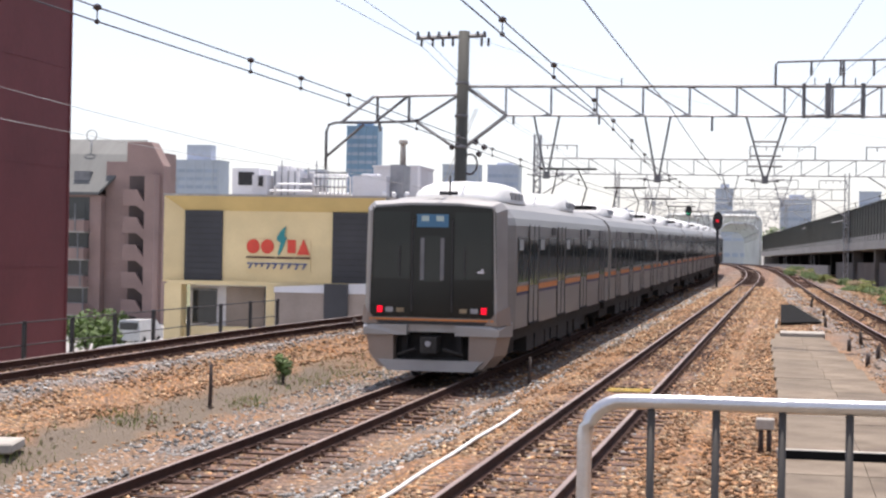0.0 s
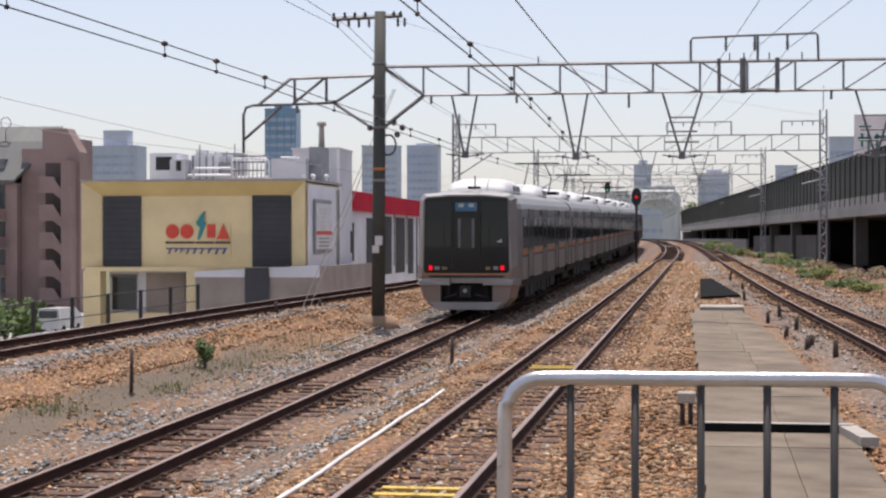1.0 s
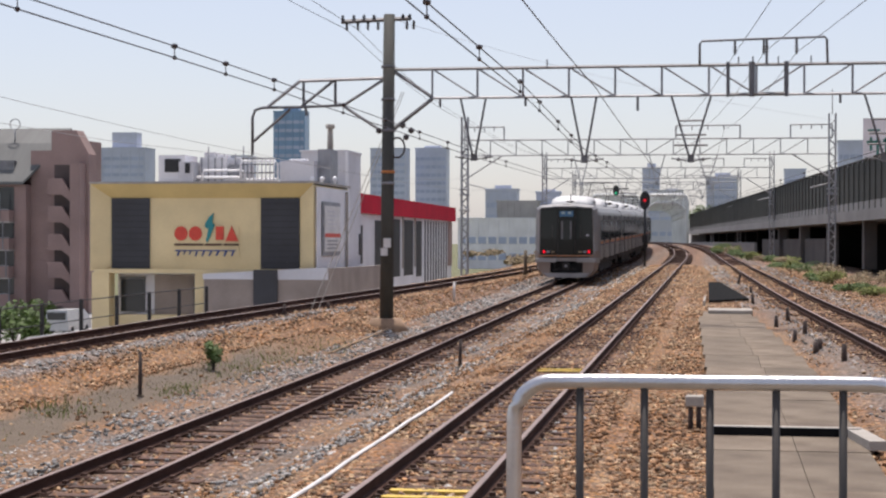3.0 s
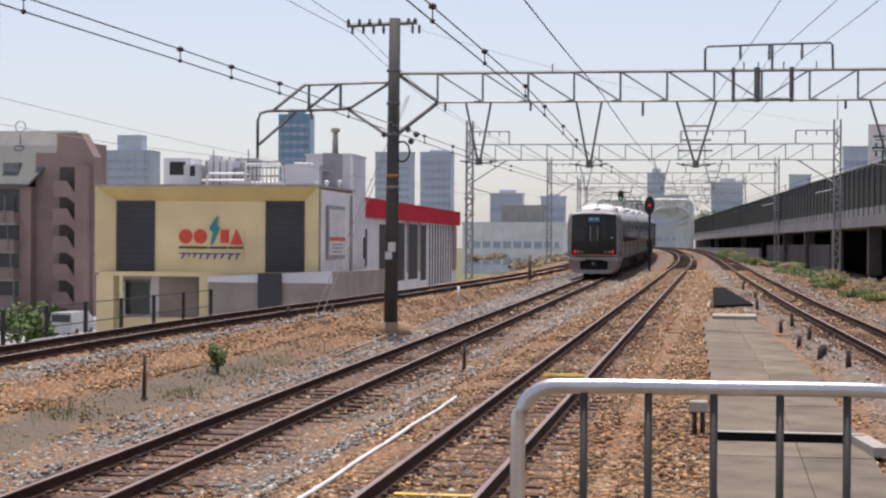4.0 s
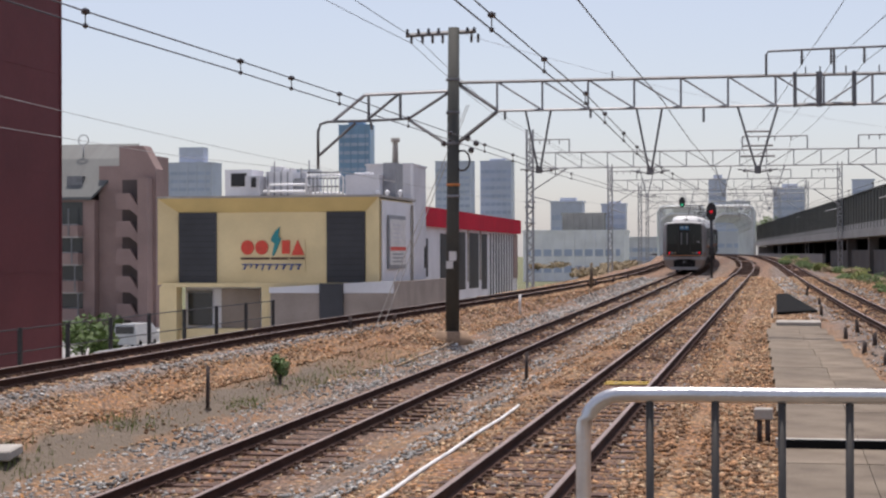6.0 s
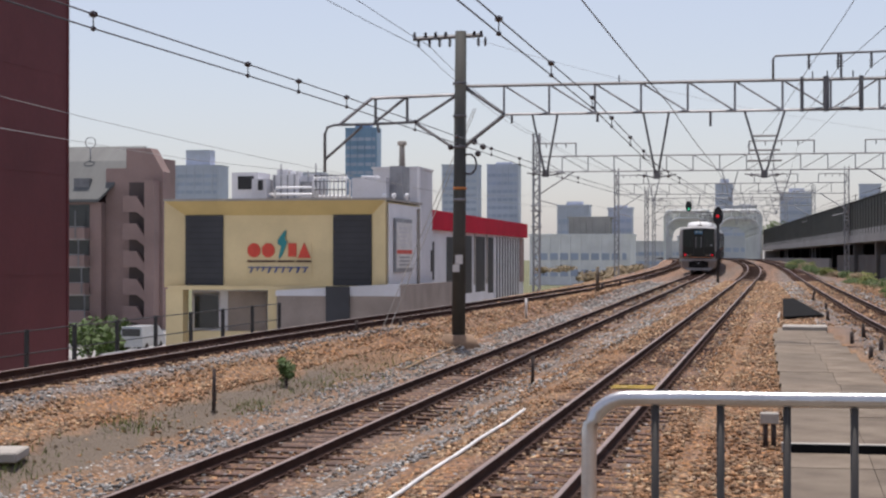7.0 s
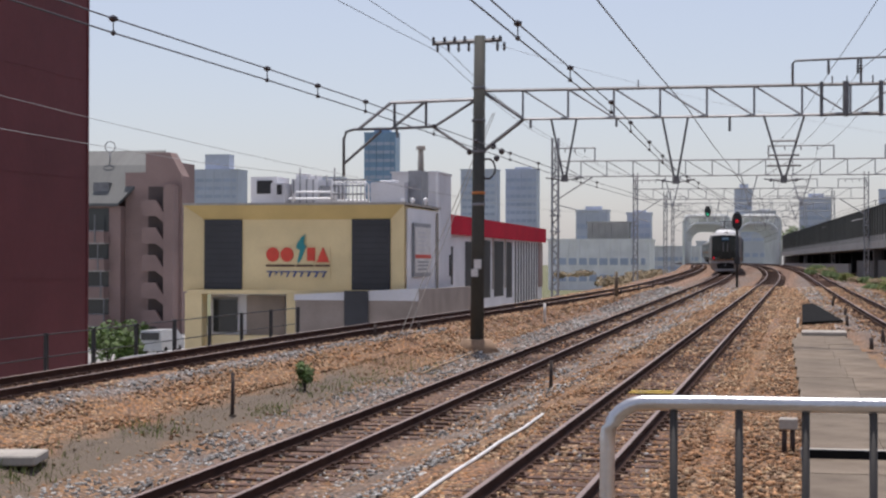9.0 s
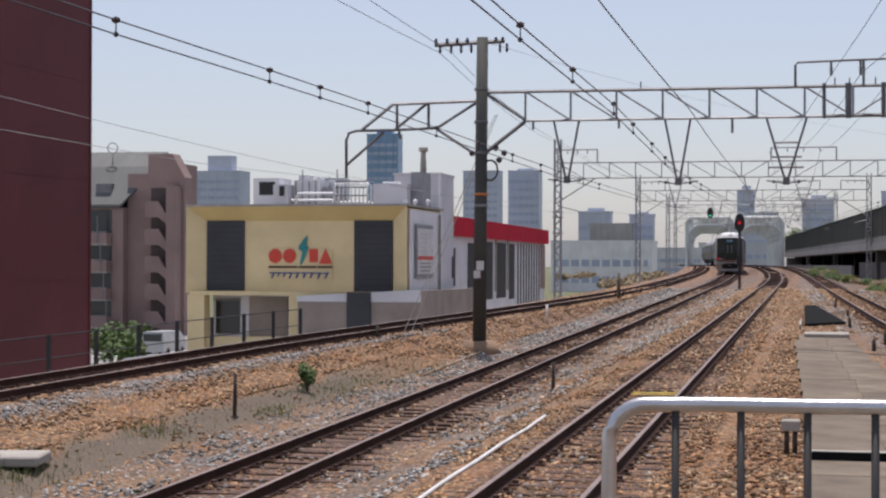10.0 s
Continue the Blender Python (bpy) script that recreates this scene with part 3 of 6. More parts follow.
def build_first_gantry():
    Y = 49.2
    g = thing("catenary_gantry", 0, Y, 0.0, "grey steel overhead gantry with tall round pole in ballast", "gantry", "overhead line gantries")
    bm = bmesh.new()
    rod(bm, (-9.47, 0, 0.0), (-9.40, 0, 9.12), 0.205, 16, 0.165)
    part("round_pole", bm, M_POLE, g, "dark grey-green round pole")
    bm = bmesh.new()
    rod(bm, (-9.47, 0, -0.2), (-9.47, 0, 0.30), 0.75, 14, 0.42)
    part("pole_footing", bm, M_SOIL, g)
    for z, m in ((4.55, M_ORANGE), (4.22, M_STEEL), (7.6, M_STEEL_DK), (6.65, M_STEEL_DK), (5.75, M_STEEL_DK)):
        bm = bmesh.new()
        rod(bm, (-9.43, 0, z - 0.04), (-9.43, 0, z + 0.04), 0.205, 16)
        part("pole_band", bm, m, g)
    boxpart("number_plate_board", g, -9.52, -0.225, 2.35, -9.30, -0.205, 2.62, M_WHITE, "small weathered white plate")
    boxpart("number_plate_board", g, -9.60, -0.225, 2.12, -9.40, -0.205, 2.34, M_WHITE)
    # cross arm on top
    bm = bmesh.new()
    bar(bm, (-10.82, 0, 8.93), (-8.75, 0, 9.0), 0.09)
    part("cross_arm", bm, M_STEEL_DK, g)
    for x in (-10.78, -10.45, -10.15, -9.85, -9.0, -8.8):
        bm = bmesh.new()
        insulator(bm, x, 0, 9.12, 0.16)
        part("insulator", bm, M_INSUL, g)
        bm = bmesh.new()
        insulator(bm, x + 0.12, 0, 8.93, 0.26)
        part("insulator", bm, M_INSUL, g)
    truss_beam(g, -9.25, 9.3, 6.68, 7.52, 1.318, -8.13)
    bm = bmesh.new()
    bar(bm, (-9.3, 0, 7.5), (-8.13, 0, 6.70), 0.07)
    bar(bm, (-9.32, 0, 5.75), (-8.13, 0, 6.66), 0.08)
    part("knee_brace", bm, M_STEEL_DK, g)
    for x, w in ((0.31, 0.07), (0.97, 0.12), (1.92, 0.09)):
        bm = bmesh.new()
        bar(bm, (x, -0.03, 6.62), (x, -0.03, 7.60), w)
        part("splice_post", bm, M_STEEL_DK, g)
    bm = bmesh.new()
    bar(bm, (0.31, -0.04, 6.68), (1.92, -0.04, 6.70), 0.07)
    part("splice_chord", bm, M_STEEL_DK, g)
    # frame on top of the beam
    bm = bmesh.new()
    sweep(bm, [(-0.48, 0, 7.5), (-0.48, 0, 8.12), (-0.42, 0, 8.20), (1.2, 0, 8.24), (2.97, 0, 8.27), (3.03, 0, 8.2), (3.05, 0, 7.5)], 0.035, 6)
    part("feeder_frame", bm, M_STEEL_DK, g)
    for x in (0.5, 1.3, 1.38, 2.2):
        bm = bmesh.new()
        bar(bm, (x, 0, 8.24), (x, 0, 8.1 if x != 1.38 else 7.52), 0.05)
        part("insulator_hanger", bm, M_STEEL_DK, g)
        bm = bmesh.new()
        insulator(bm, x, 0, 8.1, 0.3)
        part("insulator", bm, M_STEEL_DK, g)
    for x in (-5.42, -2.22, -7.9, 3.4):
        bm = bmesh.new()
        bar(bm, (x, 0, 6.68), (x, 0, 6.25 if x == -2.22 else 6.42), 0.05)
        part("hanger_stub", bm, M_STEEL_DK, g)
    for x in (-4.8, 0.6, 1.0, 1.7, 2.6):
        bm = bmesh.new()
        rod(bm, (x, 0, 7.55), (x, 0, 7.75), 0.02, 5)
        part("pin", bm, M_STEEL_DK, g)
    vee(g, -7.30, -6.57, -6.91, 6.66, 5.0)
    vee(g, -4.11, -3.39, -3.73, 6.66, 4.92)
    vee(g, -1.27, -0.16, -0.72, 6.66, 4.92, True)
    vee(g, 4.06, 5.16, 4.62, 6.66, 4.92, True)
    # cantilever over the outer track
    bm = bmesh.new()
    bar(bm, (-9.5, 0, 7.28), (-12.06, 0, 7.22), 0.07)
    bar(bm, (-12.06, 0, 7.22), (-13.05, 0, 6.45), 0.07)
    part("cantilever_top", bm, M_STEEL, g)
    bm = bmesh.new()
    sweep(bm, [(-10.75, 0, 6.50), (-12.0, 0, 6.46), (-13.2, 0, 6.45), (-13.42, 0, 6.38), (-13.49, 0, 6.18), (-13.49, 0, 5.06)], 0.045, 6)
    part("cantilever_arm", bm, M_STEEL_DK, g)
    bm = bmesh.new()
    for a, b in (((-13.47, 5.45), (-12.35, 6.4)), ((-11.95, 7.2), (-11.95, 6.46)), ((-11.0, 7.25), (-11.0, 6.5)), ((-12.0, 6.48), (-11.05, 7.22)),
                 ((-10.75, 6.5), (-9.55, 7.24)), ((-10.75, 6.47), (-9.6, 5.72)), ((-11.9, 6.5), (-11.85, 6.2))):
        bm = bmesh.new()
        bar(bm, (a[0], 0, a[1]), (b[0], 0, b[1]), 0.06)
        part("cantilever_brace", bm, M_STEEL_DK, g)
    bm = bmesh.new()
    for x, z in ((-9.7, 5.75), (-9.0, 5.9), (-8.75, 5.75), (-8.9, 5.55)):
        ball(bm, (x, 0, z), 0.10)
        part("insulator", bm, M_INSUL, g)
        bm = bmesh.new()
    for k in range(10):
        a = k * 0.628
        rod(bm, (-9.15 + 0.22 * math.cos(a), -0.05, 5.25 + 0.3 * math.sin(a)), (-9.15 + 0.22 * math.cos(a + 0.628), -0.05, 5.25 + 0.3 * math.sin(a + 0.628)), 0.03, 5)
    part("cable_coil", bm, M_INSUL, g)
    lattice_mast(g, 9.5, 0.2, 9.0)


def build_gantry(Y, xl, xr, detail=True):
    z = zt(Y)
    F = M_STEEL_FAR
    g = thing("catenary_gantry", 0, Y, z, "grey steel lattice gantry carrying overhead wires across the tracks", "gantry", "overhead line gantries")
    for x in (xl, xr):
        lattice_mast(g, x, -1.2, 8.85, 0.36, F)
    truss_beam(g, xl, xr, 6.6, 7.5, 1.5, None, F)
    for i in (1, 2):
        x = track_x(i, Y) - 0.5
        vee(g, x - 0.45, x + 0.45, x, 6.6, 5.0, False, F)
    x = (track_x(2, Y) + track_x(3, Y)) / 2
    vee(g, x - 0.55, x + 0.55, x, 6.6, 5.0, True, F)
    for a, b in ((x - 1.8, x + 1.8), (xl, xl + 2.3), (xr - 2.3, xr)):
        bm = bmesh.new()
        for q in (a, b):
            bar(bm, (q, 0, 7.5), (q, 0, 8.25), 0.06)
        bar(bm, (a, 0, 8.25), (b, 0, 8.25), 0.06)
        for q in (0.25, 0.5, 0.75):
            bar(bm, (a + (b - a) * q, 0, 8.25), (a + (b - a) * q, 0, 8.0), 0.05)
        part("feeder_frame", bm, F, g)
    for s, xx in ((1, xl), (-1, xr)):
        bm = bmesh.new()
        bar(bm, (xx, 0, 5.2), (xx + s * 2.2, 0, 6.6), 0.06)
        part("knee_brace", bm, F, g)
        bm = bmesh.new()
        bar(bm, (xx, 0, 5.0), (xx + s * 1.2, 0, 4.7), 0.05)
        part("side_arm", bm, F, g)
        for q in (4.6, 3.4, 4.3):
            boxpart("mast_collar", g, xx - 0.28, -0.25, q, xx + 0.28, 0.25, q + 0.08, F)
    if Y < 120:
        bm = bmesh.new()
        rod(bm, (xr, 0, 8.8), (xr, 0, 10.2), 0.03, 5)
        part("spike", bm, F, g)


build_first_gantry()
for Y, xl, xr in ((99, -14.45, 6.4), (148, -14.65, 4.6), (197, -16.1, 2.5), (240, -18.6, -0.6)):
    build_gantry(Y, xl, xr)


# ---- overhead wires ----
def wire(name, pts, r, label="", parent=None):
    bm = bmesh.new()
    sweep(bm, pts, r, 5)
    return part(name, bm, M_WIRE, parent, label)


def catenary(label, samples, r=0.013, gap=0.28, balls=(), r2=0.013):
    """A messenger wire with a contact wire under it. samples: x, y, z of the contact wire."""
    t = thing("overhead_wire", *samples[0], label, "overhead wire", "overhead wires")
    o = Vector(samples[0])
    low, up = [], []
    for (x0, y0, z0), (x1, y1, z1) in zip(samples, samples[1:]):
        n = max(2, int((y1 - y0) / 6))
        for k in range(n):
            f = k / n
            p = Vector((x0 + (x1 - x0) * f, y0 + (y1 - y0) * f, z0 + (z1 - z0) * f)) - o
            low.append(p)
            up.append(p + Vector((0, 0, gap)))
    wire("contact_wire", low, r, parent=t)
    wire("messenger_wire", up, r2, parent=t)
    for y in balls:
        bm = bmesh.new()
        i = min(range(len(low)), key=lambda k: abs(low[k].y + o.y - y))
        j = min(i + 1, len(low) - 1)
        f = (y - o.y - low[i].y) / max(0.1, low[j].y - low[i].y) if j > i else 0
        p, q = low[i].lerp(low[j], f), up[i].lerp(up[j], f)
        rod(bm, p, q, 0.008, 4)
        ball(bm, q, 0.055, 1, 1.3, 0.8)
        ball(bm, p, 0.035)
        part("dropper", bm, M_INSUL, t)


catenary("dark twin overhead wires with droppers above a running track",
         [(-8.4, -30, 5.2), (-7.6, 18, 5.09), (-7.45, 23.1, 5.09), (-7.3, 28.1, 5.07), (-6.95, 49.2, 4.98), (-6.8, 99, 5.35), (-7.0, 148, 5.75), (-8.2, 197, 6.2), (-10.2, 240, 6.6), (-17, 330, 7.0)],
         gap=0.16, balls=(18.0, 23.1, 25.4, 28.0, 33.0, 37.0, 41, 45, 53, 57), r=0.010, r2=0.010)
catenary("dark twin overhead wires with droppers above a running track",
         [(-2.9, -30, 5.2), (-3.3, 19.6, 5.13), (-3.35, 30, 5.12), (-3.7, 49.2, 4.98), (-3.4, 99, 5.3), (-3.7, 148, 5.75), (-4.9, 197, 6.2), (-7, 240, 6.6), (-14, 330, 7.0)],
         gap=0.17, balls=(19.6, 24.2, 29.5, 33.5, 38.5, 43, 53, 58), r=0.010, r2=0.010)
catenary("dark overhead wires above the outer running track",
         [(5.2, -30, 5.3), (4.62, 49.2, 4.98), (1.8, 99, 5.3), (0.6, 148, 5.75), (-1.0, 197, 6.2), (-4, 240, 6.6)], gap=0.17, balls=(60, 70, 80), r=0.010, r2=0.010)
for wk, pts in enumerate(([(2.9, 5, 8.1), (0.5, 49.2, 7.85), (-2.4, 99, 8.9), (-2.5, 148, 9.2), (-3.9, 197, 9.8)],
            [(5.0, 5, 8.1), (1.3, 49.2, 7.85), (-1.0, 99, 8.9), (-1.2, 148, 9.2), (-2.7, 197, 9.8)],
            [(5.8, 5, 8.1), (2.2, 49.2, 7.85), (0.4, 99, 8.9), (-0.4, 148, 9.2), (-1.7, 197, 9.8)],
            [(-2.1, 5, 5.32), (-2.14, 31, 5.3), (-2.2, 49.2, 5.25), (-2.0, 99, 5.6)],
            [(-11.0, 5, 9.2), (-10.66, 49.2, 8.7), (-14.4, 99, 9.5), (-14.6, 148, 9.8)],
            [(-9.0, 5, 9.2), (-10.33, 49.2, 8.7), (-14.1, 99, 9.5), (-14.4, 148, 9.8)],
            [(-14.5, 5, 6.4), (-13.4, 49.2, 5.1), (-14.3, 99, 6.2)],
            [(-14.6, 5, 5.2), (-13.8, 27.7, 4.85), (-13.1, 36.0, 4.72), (-12.3, 49.2, 4.9), (-10.8, 99, 5.5), (-11, 148, 6.0), (-13, 197, 6.6)],
            [(-9.2, 49.2, 8.95), (-2, 80, 9.4), (6.4, 99, 9.4)])):
    bm = bmesh.new()
    o = Vector(pts[0])
    dense = []
    for a, b in zip(pts, pts[1:]):
        for k in range(8):
            f = k / 8
            p = Vector(a).lerp(Vector(b), f) - o
            p.z -= 0.35 * 4 * f * (1 - f) * ((b[1] - a[1]) / 50) ** 2
            dense.append(p)
    dense.append(Vector(pts[-1]) - o)
    sweep(bm, dense, 0.006 if wk in (6, 7, 8) else 0.009, 5)
    w = part("feeder_wire", bm, M_STEEL_FAR if wk in (6, 7, 8) else M_WIRE, at=Matrix.Translation(o))
    tagged(w, "thin dark feeder wire strung between gantries", "overhead wire", "overhead wires")


# ---- the fitness club building ----
def build_club():
    c = thing("fitness_club_building", -29.7, 97, -4.0, "cream-yellow club building with charcoal panels and a coloured wall sign", "building")
    ox, oy, oz = -29.7, 97.0, -4.0

    def bx(name, x0, y0, z0, x1, y1, z1, m, label="", par=None):
        return boxpart(name, par or c, x0 - ox, y0 - oy, z0 - oz, x1 - ox, y1 - oy, z1 - oz, m, label)

    bx("upper_storey", -36.3, 97.72, 0.75, -23.1, 107, 5.80, M_YELLOW)
    # canted picture-frame surround
    def quad(name, pts, m):
        bm = bmesh.new()
        vs = [bm.verts.new((x - ox, y - oy, z - oz)) for x, y, z in pts]
        bm.faces.new(vs)
        ext = bmesh.ops.extrude_face_region(bm, geom=bm.faces[:])
        bmesh.ops.translate(bm, verts=[v for v in ext["geom"] if isinstance(v, bmesh.types.BMVert)], vec=(0, 0.12, 0))
        return part(name, bm, m, c)
    quad("canted_soffit", [(-36.45, 97, 5.86), (-22.98, 97, 5.86), (-23.95, 97.7, 5.03), (-35.38, 97.7, 5.03)], M_YELLOW_SHADE)
    quad("canted_jamb", [(-36.45, 97, 5.86), (-35.38, 97.7, 5.03), (-35.38, 97.7, 0.95), (-36.45, 97, 0.75)], M_YELLOW)
    quad("canted_jamb", [(-22.98, 97, 5.86), (-23.95, 97.7, 5.03), (-23.95, 97.7, 0.85), (-22.98, 97, 0.75)], M_YELLOW)
    bx("roof_edge", -36.5, 96.96, 5.86, -22.93, 107, 5.99, M_CONC_PALE, "pale metal roof edge")
    bx("sill_ledge", -36.2, 96.95, 0.62, -23.9, 97.75, 0.86, M_YELLOW)
    for x0, x1 in ((-35.36, -33.02), (-26.27, -23.96)):
        p = bx("louvre_panel", x0, 97.62, 0.88, x1, 97.72, 5.03, M_PANEL_DK, "charcoal louvred panel")
        for k in range(1, 12):
            z = 0.88 + k * 0.345
            bx("louvre_joint", x0 + 0.03, 97.60, z, x1 - 0.03, 97.622, z + 0.03, M_BLACK, "", p)
    # the wall sign in plain shapes
    s = bx("wall_sign", -31.55, 97.66, 1.55, -27.58, 97.70, 3.4, M_YELLOW, "coloured wall sign with shapes and bars")

    def shape(name, bm, m):
        return part(name, bm, m, s)

    def poly(pts, y0=97.58, y1=97.66):
        bm = bmesh.new()
        a = [bm.verts.new((x - ox, y0 - oy, z - oz)) for x, z in pts]
        b = [bm.verts.new((x - ox, y1 - oy, z - oz)) for x, z in pts]
        bm.faces.new(a)
        bm.faces.new(b[::-1])
        for i in range(len(pts)):
            bm.faces.new((a[i], a[(i + 1) % len(pts)], b[(i + 1) % len(pts)], b[i]))
        return bm
    shape("teal_bolt", poly([(-29.62, 3.55), (-29.35, 3.95), (-29.12, 4.15), (-29.2, 3.6), (-29.05, 3.45), (-29.35, 2.7), (-29.5, 2.45), (-29.58, 2.5), (-29.42, 3.2), (-29.64, 3.35)]), M_SIGNTEAL)
    for cx in (-31.10, -30.22):
        shape("red_disc", poly([(cx + 0.39 * math.cos(radians(15 * k)), 2.95 + 0.42 * math.sin(radians(15 * k))) for k in range(24)]), M_SIGNRED)
    shape("red_block", poly([(-28.98, 2.58), (-28.98, 3.36), (-28.5, 3.36), (-28.5, 2.58)]), M_SIGNRED)
    shape("red_triangle", poly([(-28.40, 2.5), (-28.02, 3.4), (-27.62, 2.5)]), M_SIGNRED)
    for x0, x1 in ((-31.5, -29.75), (-29.65, -28.6), (-28.5, -27.6)):
        shape("brown_bar", poly([(x0, 2.24), (x0, 2.36), (x1, 2.36), (x1, 2.24)]), M_SIGNBROWN)
    x = -31.45
    for w, h in ((0.36, 0.34), (0.26, 0.24), (0.30, 0.26), (0.34, 0.36), (0.38, 0.34), (0.36, 0.34), (0.4, 0.32), (0.4, 0.36), (0.38, 0.34)):
        shape("blue_bar", poly([(x, 1.98), (x + w, 1.98), (x + w, 1.91), (x, 1.91)]), M_SIGNBLUE)
        shape("blue_bar", poly([(x + w * 0.6, 1.92), (x + w * 0.8, 1.92), (x + w * 0.5, 1.98 - h), (x + w * 0.25, 1.98 - h)]), M_SIGNBLUE)
        x += w + 0.06
    # lower storey
    bx("corner_column", -36.35, 97.0, -4.0, -35.3, 98.0, 0.66, M_YELLOW)
    bx("ground_floor_wall", -35.3, 98.6, -4.0, -23.2, 107, 0.62, M_WALL_GREY)
    w = bx("ground_floor_window", -35.1, 98.5, -1.7, -33.6, 98.58, 0.35, M_DKGLASS)
    bx("window_frame", -35.15, 98.42, 0.25, -33.55, 98.5, 0.38, M_STEEL_DK, "", w)
    bx("shutter", -33.0, 98.5, -2.2, -30.6, 98.58, 0.5, M_WALL_BROWN)
    bx("porch_column", -30.05, 97.0, -4.0, -29.45, 97.6, 0.62, M_YELLOW)
    bx("porch_base", -35.3, 97.6, -4, -29.4, 98.5, -1.85, M_YELLOW)
    bx("side_wall", -23.05, 97.9, -4.0, -22.98, 106.9, 5.70, M_WALL_WHITE)
    p = bx("poster_frame", -22.94, 99.0, 1.65, -22.84, 103.6, 4.85, M_STEEL, "framed white poster with a red band")
    bx("poster", -22.83, 99.2, 1.9, -22.80, 103.4, 4.62, M_WHITE, "", p)
    bx("poster_band", -22.795, 99.2, 2.75, -22.78, 103.4, 2.98, M_SIGNRED, "", p)
    for k in range(5):
        bx("text_bar", -22.795, 99.8, 3.25 + k * 0.25, -22.785, 99.8 + 2.2 + 0.4 * (k % 2), 3.32 + k * 0.25, M_WALL_GREY, "", p)
    for k in range(3):
        bx("text_bar", -22.795, 99.8, 2.05 + k * 0.22, -22.785, 102.6, 2.14 + k * 0.22, M_STEEL, "", p)
    bx("downpipe", -22.95, 105.6, -4, -22.8, 105.75, 5.6, M_CONC_PALE)
    # rooftop plant
    rt = (("plant_room", -33.6, 101, -31.9, 103.5, 1.75, M_WALL_WHITE), ("plant_room", -32.0, 100, -31.1, 102, 1.3, M_WALL_GREY),
          ("water_tank", -31.0, 101, -29.3, 103, 1.6, M_WALL_WHITE), ("cooling_unit", -29.2, 101, -28.1, 103, 1.15, M_STEEL),
          ("plant_room", -26.0, 101, -23.9, 104, 1.35, M_WALL_GREY), ("plant_tower", -23.9, 102, -23.1, 104, 2.1, M_STEEL))
    for n, x0, y0, x1, y1, h, m in rt:
        bx(n, x0, y0, 5.99, x1, y1, 5.99 + h, m)
    bx("plant_window", -33.2, 100.95, 6.7, -32.2, 101.01, 7.5, M_BLACK)
    bx("plant_window", -31.6, 99.95, 6.6, -31.3, 100.01, 7.2, M_BLACK)
    for x in (-30.6, -30.1, -29.6, -28.9, -28.4):
        bm = bmesh.new()
        rod(bm, (x - ox, 4.5, 9.9), (x - ox, 4.5, 12.0 + 0.3 * math.sin(x * 9)), 0.05, 6)
        part("vent_pipe", bm, M_STEEL, c)
    # ducts and pipes between the units
    for x0, x1, y, z, r in ((-31.2, -28.3, 3.6, 10.35, 0.09), (-30.6, -28.0, 3.2, 10.75, 0.07), (-29.4, -26.0, 3.9, 10.2, 0.11), (-28.2, -25.9, 3.1, 11.3, 0.06)):
        bm = bmesh.new()
        sweep(bm, [(x0 - ox, y, 10.0), (x0 - ox, y, z - 0.15), (x0 - ox + 0.15, y, z), (x1 - ox - 0.15, y, z), (x1 - ox, y, z - 0.15), (x1 - ox, y, 10.0)], r, 8)
        part("roof_pipe", bm, M_WALL_WHITE, c, "white insulated roof pipe")
    for x0, x1, z0, z1 in ((-30.9, -30.2, 11.58, 11.95), (-30.0, -29.5, 11.58, 11.8), (-25.6, -24.6, 11.33, 11.5), (-29.0, -28.4, 11.13, 11.6)):
        boxpart("duct_cowl", c, x0 - ox, 4.6, z0, x1 - ox, 5.6, z1, M_WALL_GREY, "", 0.04)
    for k in range(4):
        boxpart("tank_rib", c, -30.9 - ox + k * 0.42, 3.93, 10.0, -30.83 - ox + k * 0.42, 3.998, 11.55, M_STEEL)
    bm = bmesh.new()
    for z in (6.6, 7.1, 7.45):
        rod(bm, (-28.1 - ox, 3, z - oz), (-26.1 - ox, 3, z - oz), 0.05, 6)
    part("handrail", bm, M_STEEL_DK, c)
    for k in range(9):
        bm = bmesh.new()
        rod(bm, (-28.1 - ox + k * 0.25, 3, 9.99), (-28.1 - ox + k * 0.25, 3, 11.45), 0.045, 6)
        part("rail_post", bm, M_WALL_WHITE, c)
    bm = bmesh.new()
    rod(bm, (-23.35 - ox, 6, 11.9), (-23.35 - ox, 6, 13.6), 0.2, 10, 0.16)
    rod(bm, (-23.35 - ox, 6, 13.4), (-23.35 - ox, 6, 13.65), 0.28, 10)
    part("flue", bm, M_CONC_PALE, c)
    for x in (-24.0, -23.4, -22.6):
        bm = bmesh.new()
        ball(bm, (x - ox, 4.0, 10.25), 0.17)
        rod(bm, (x - ox, 4.0, 9.95), (x - ox, 4.0, 10.2), 0.08, 6)
        part("roof_ventilator", bm, M_WALL_WHITE, c)
    return c


build_club()


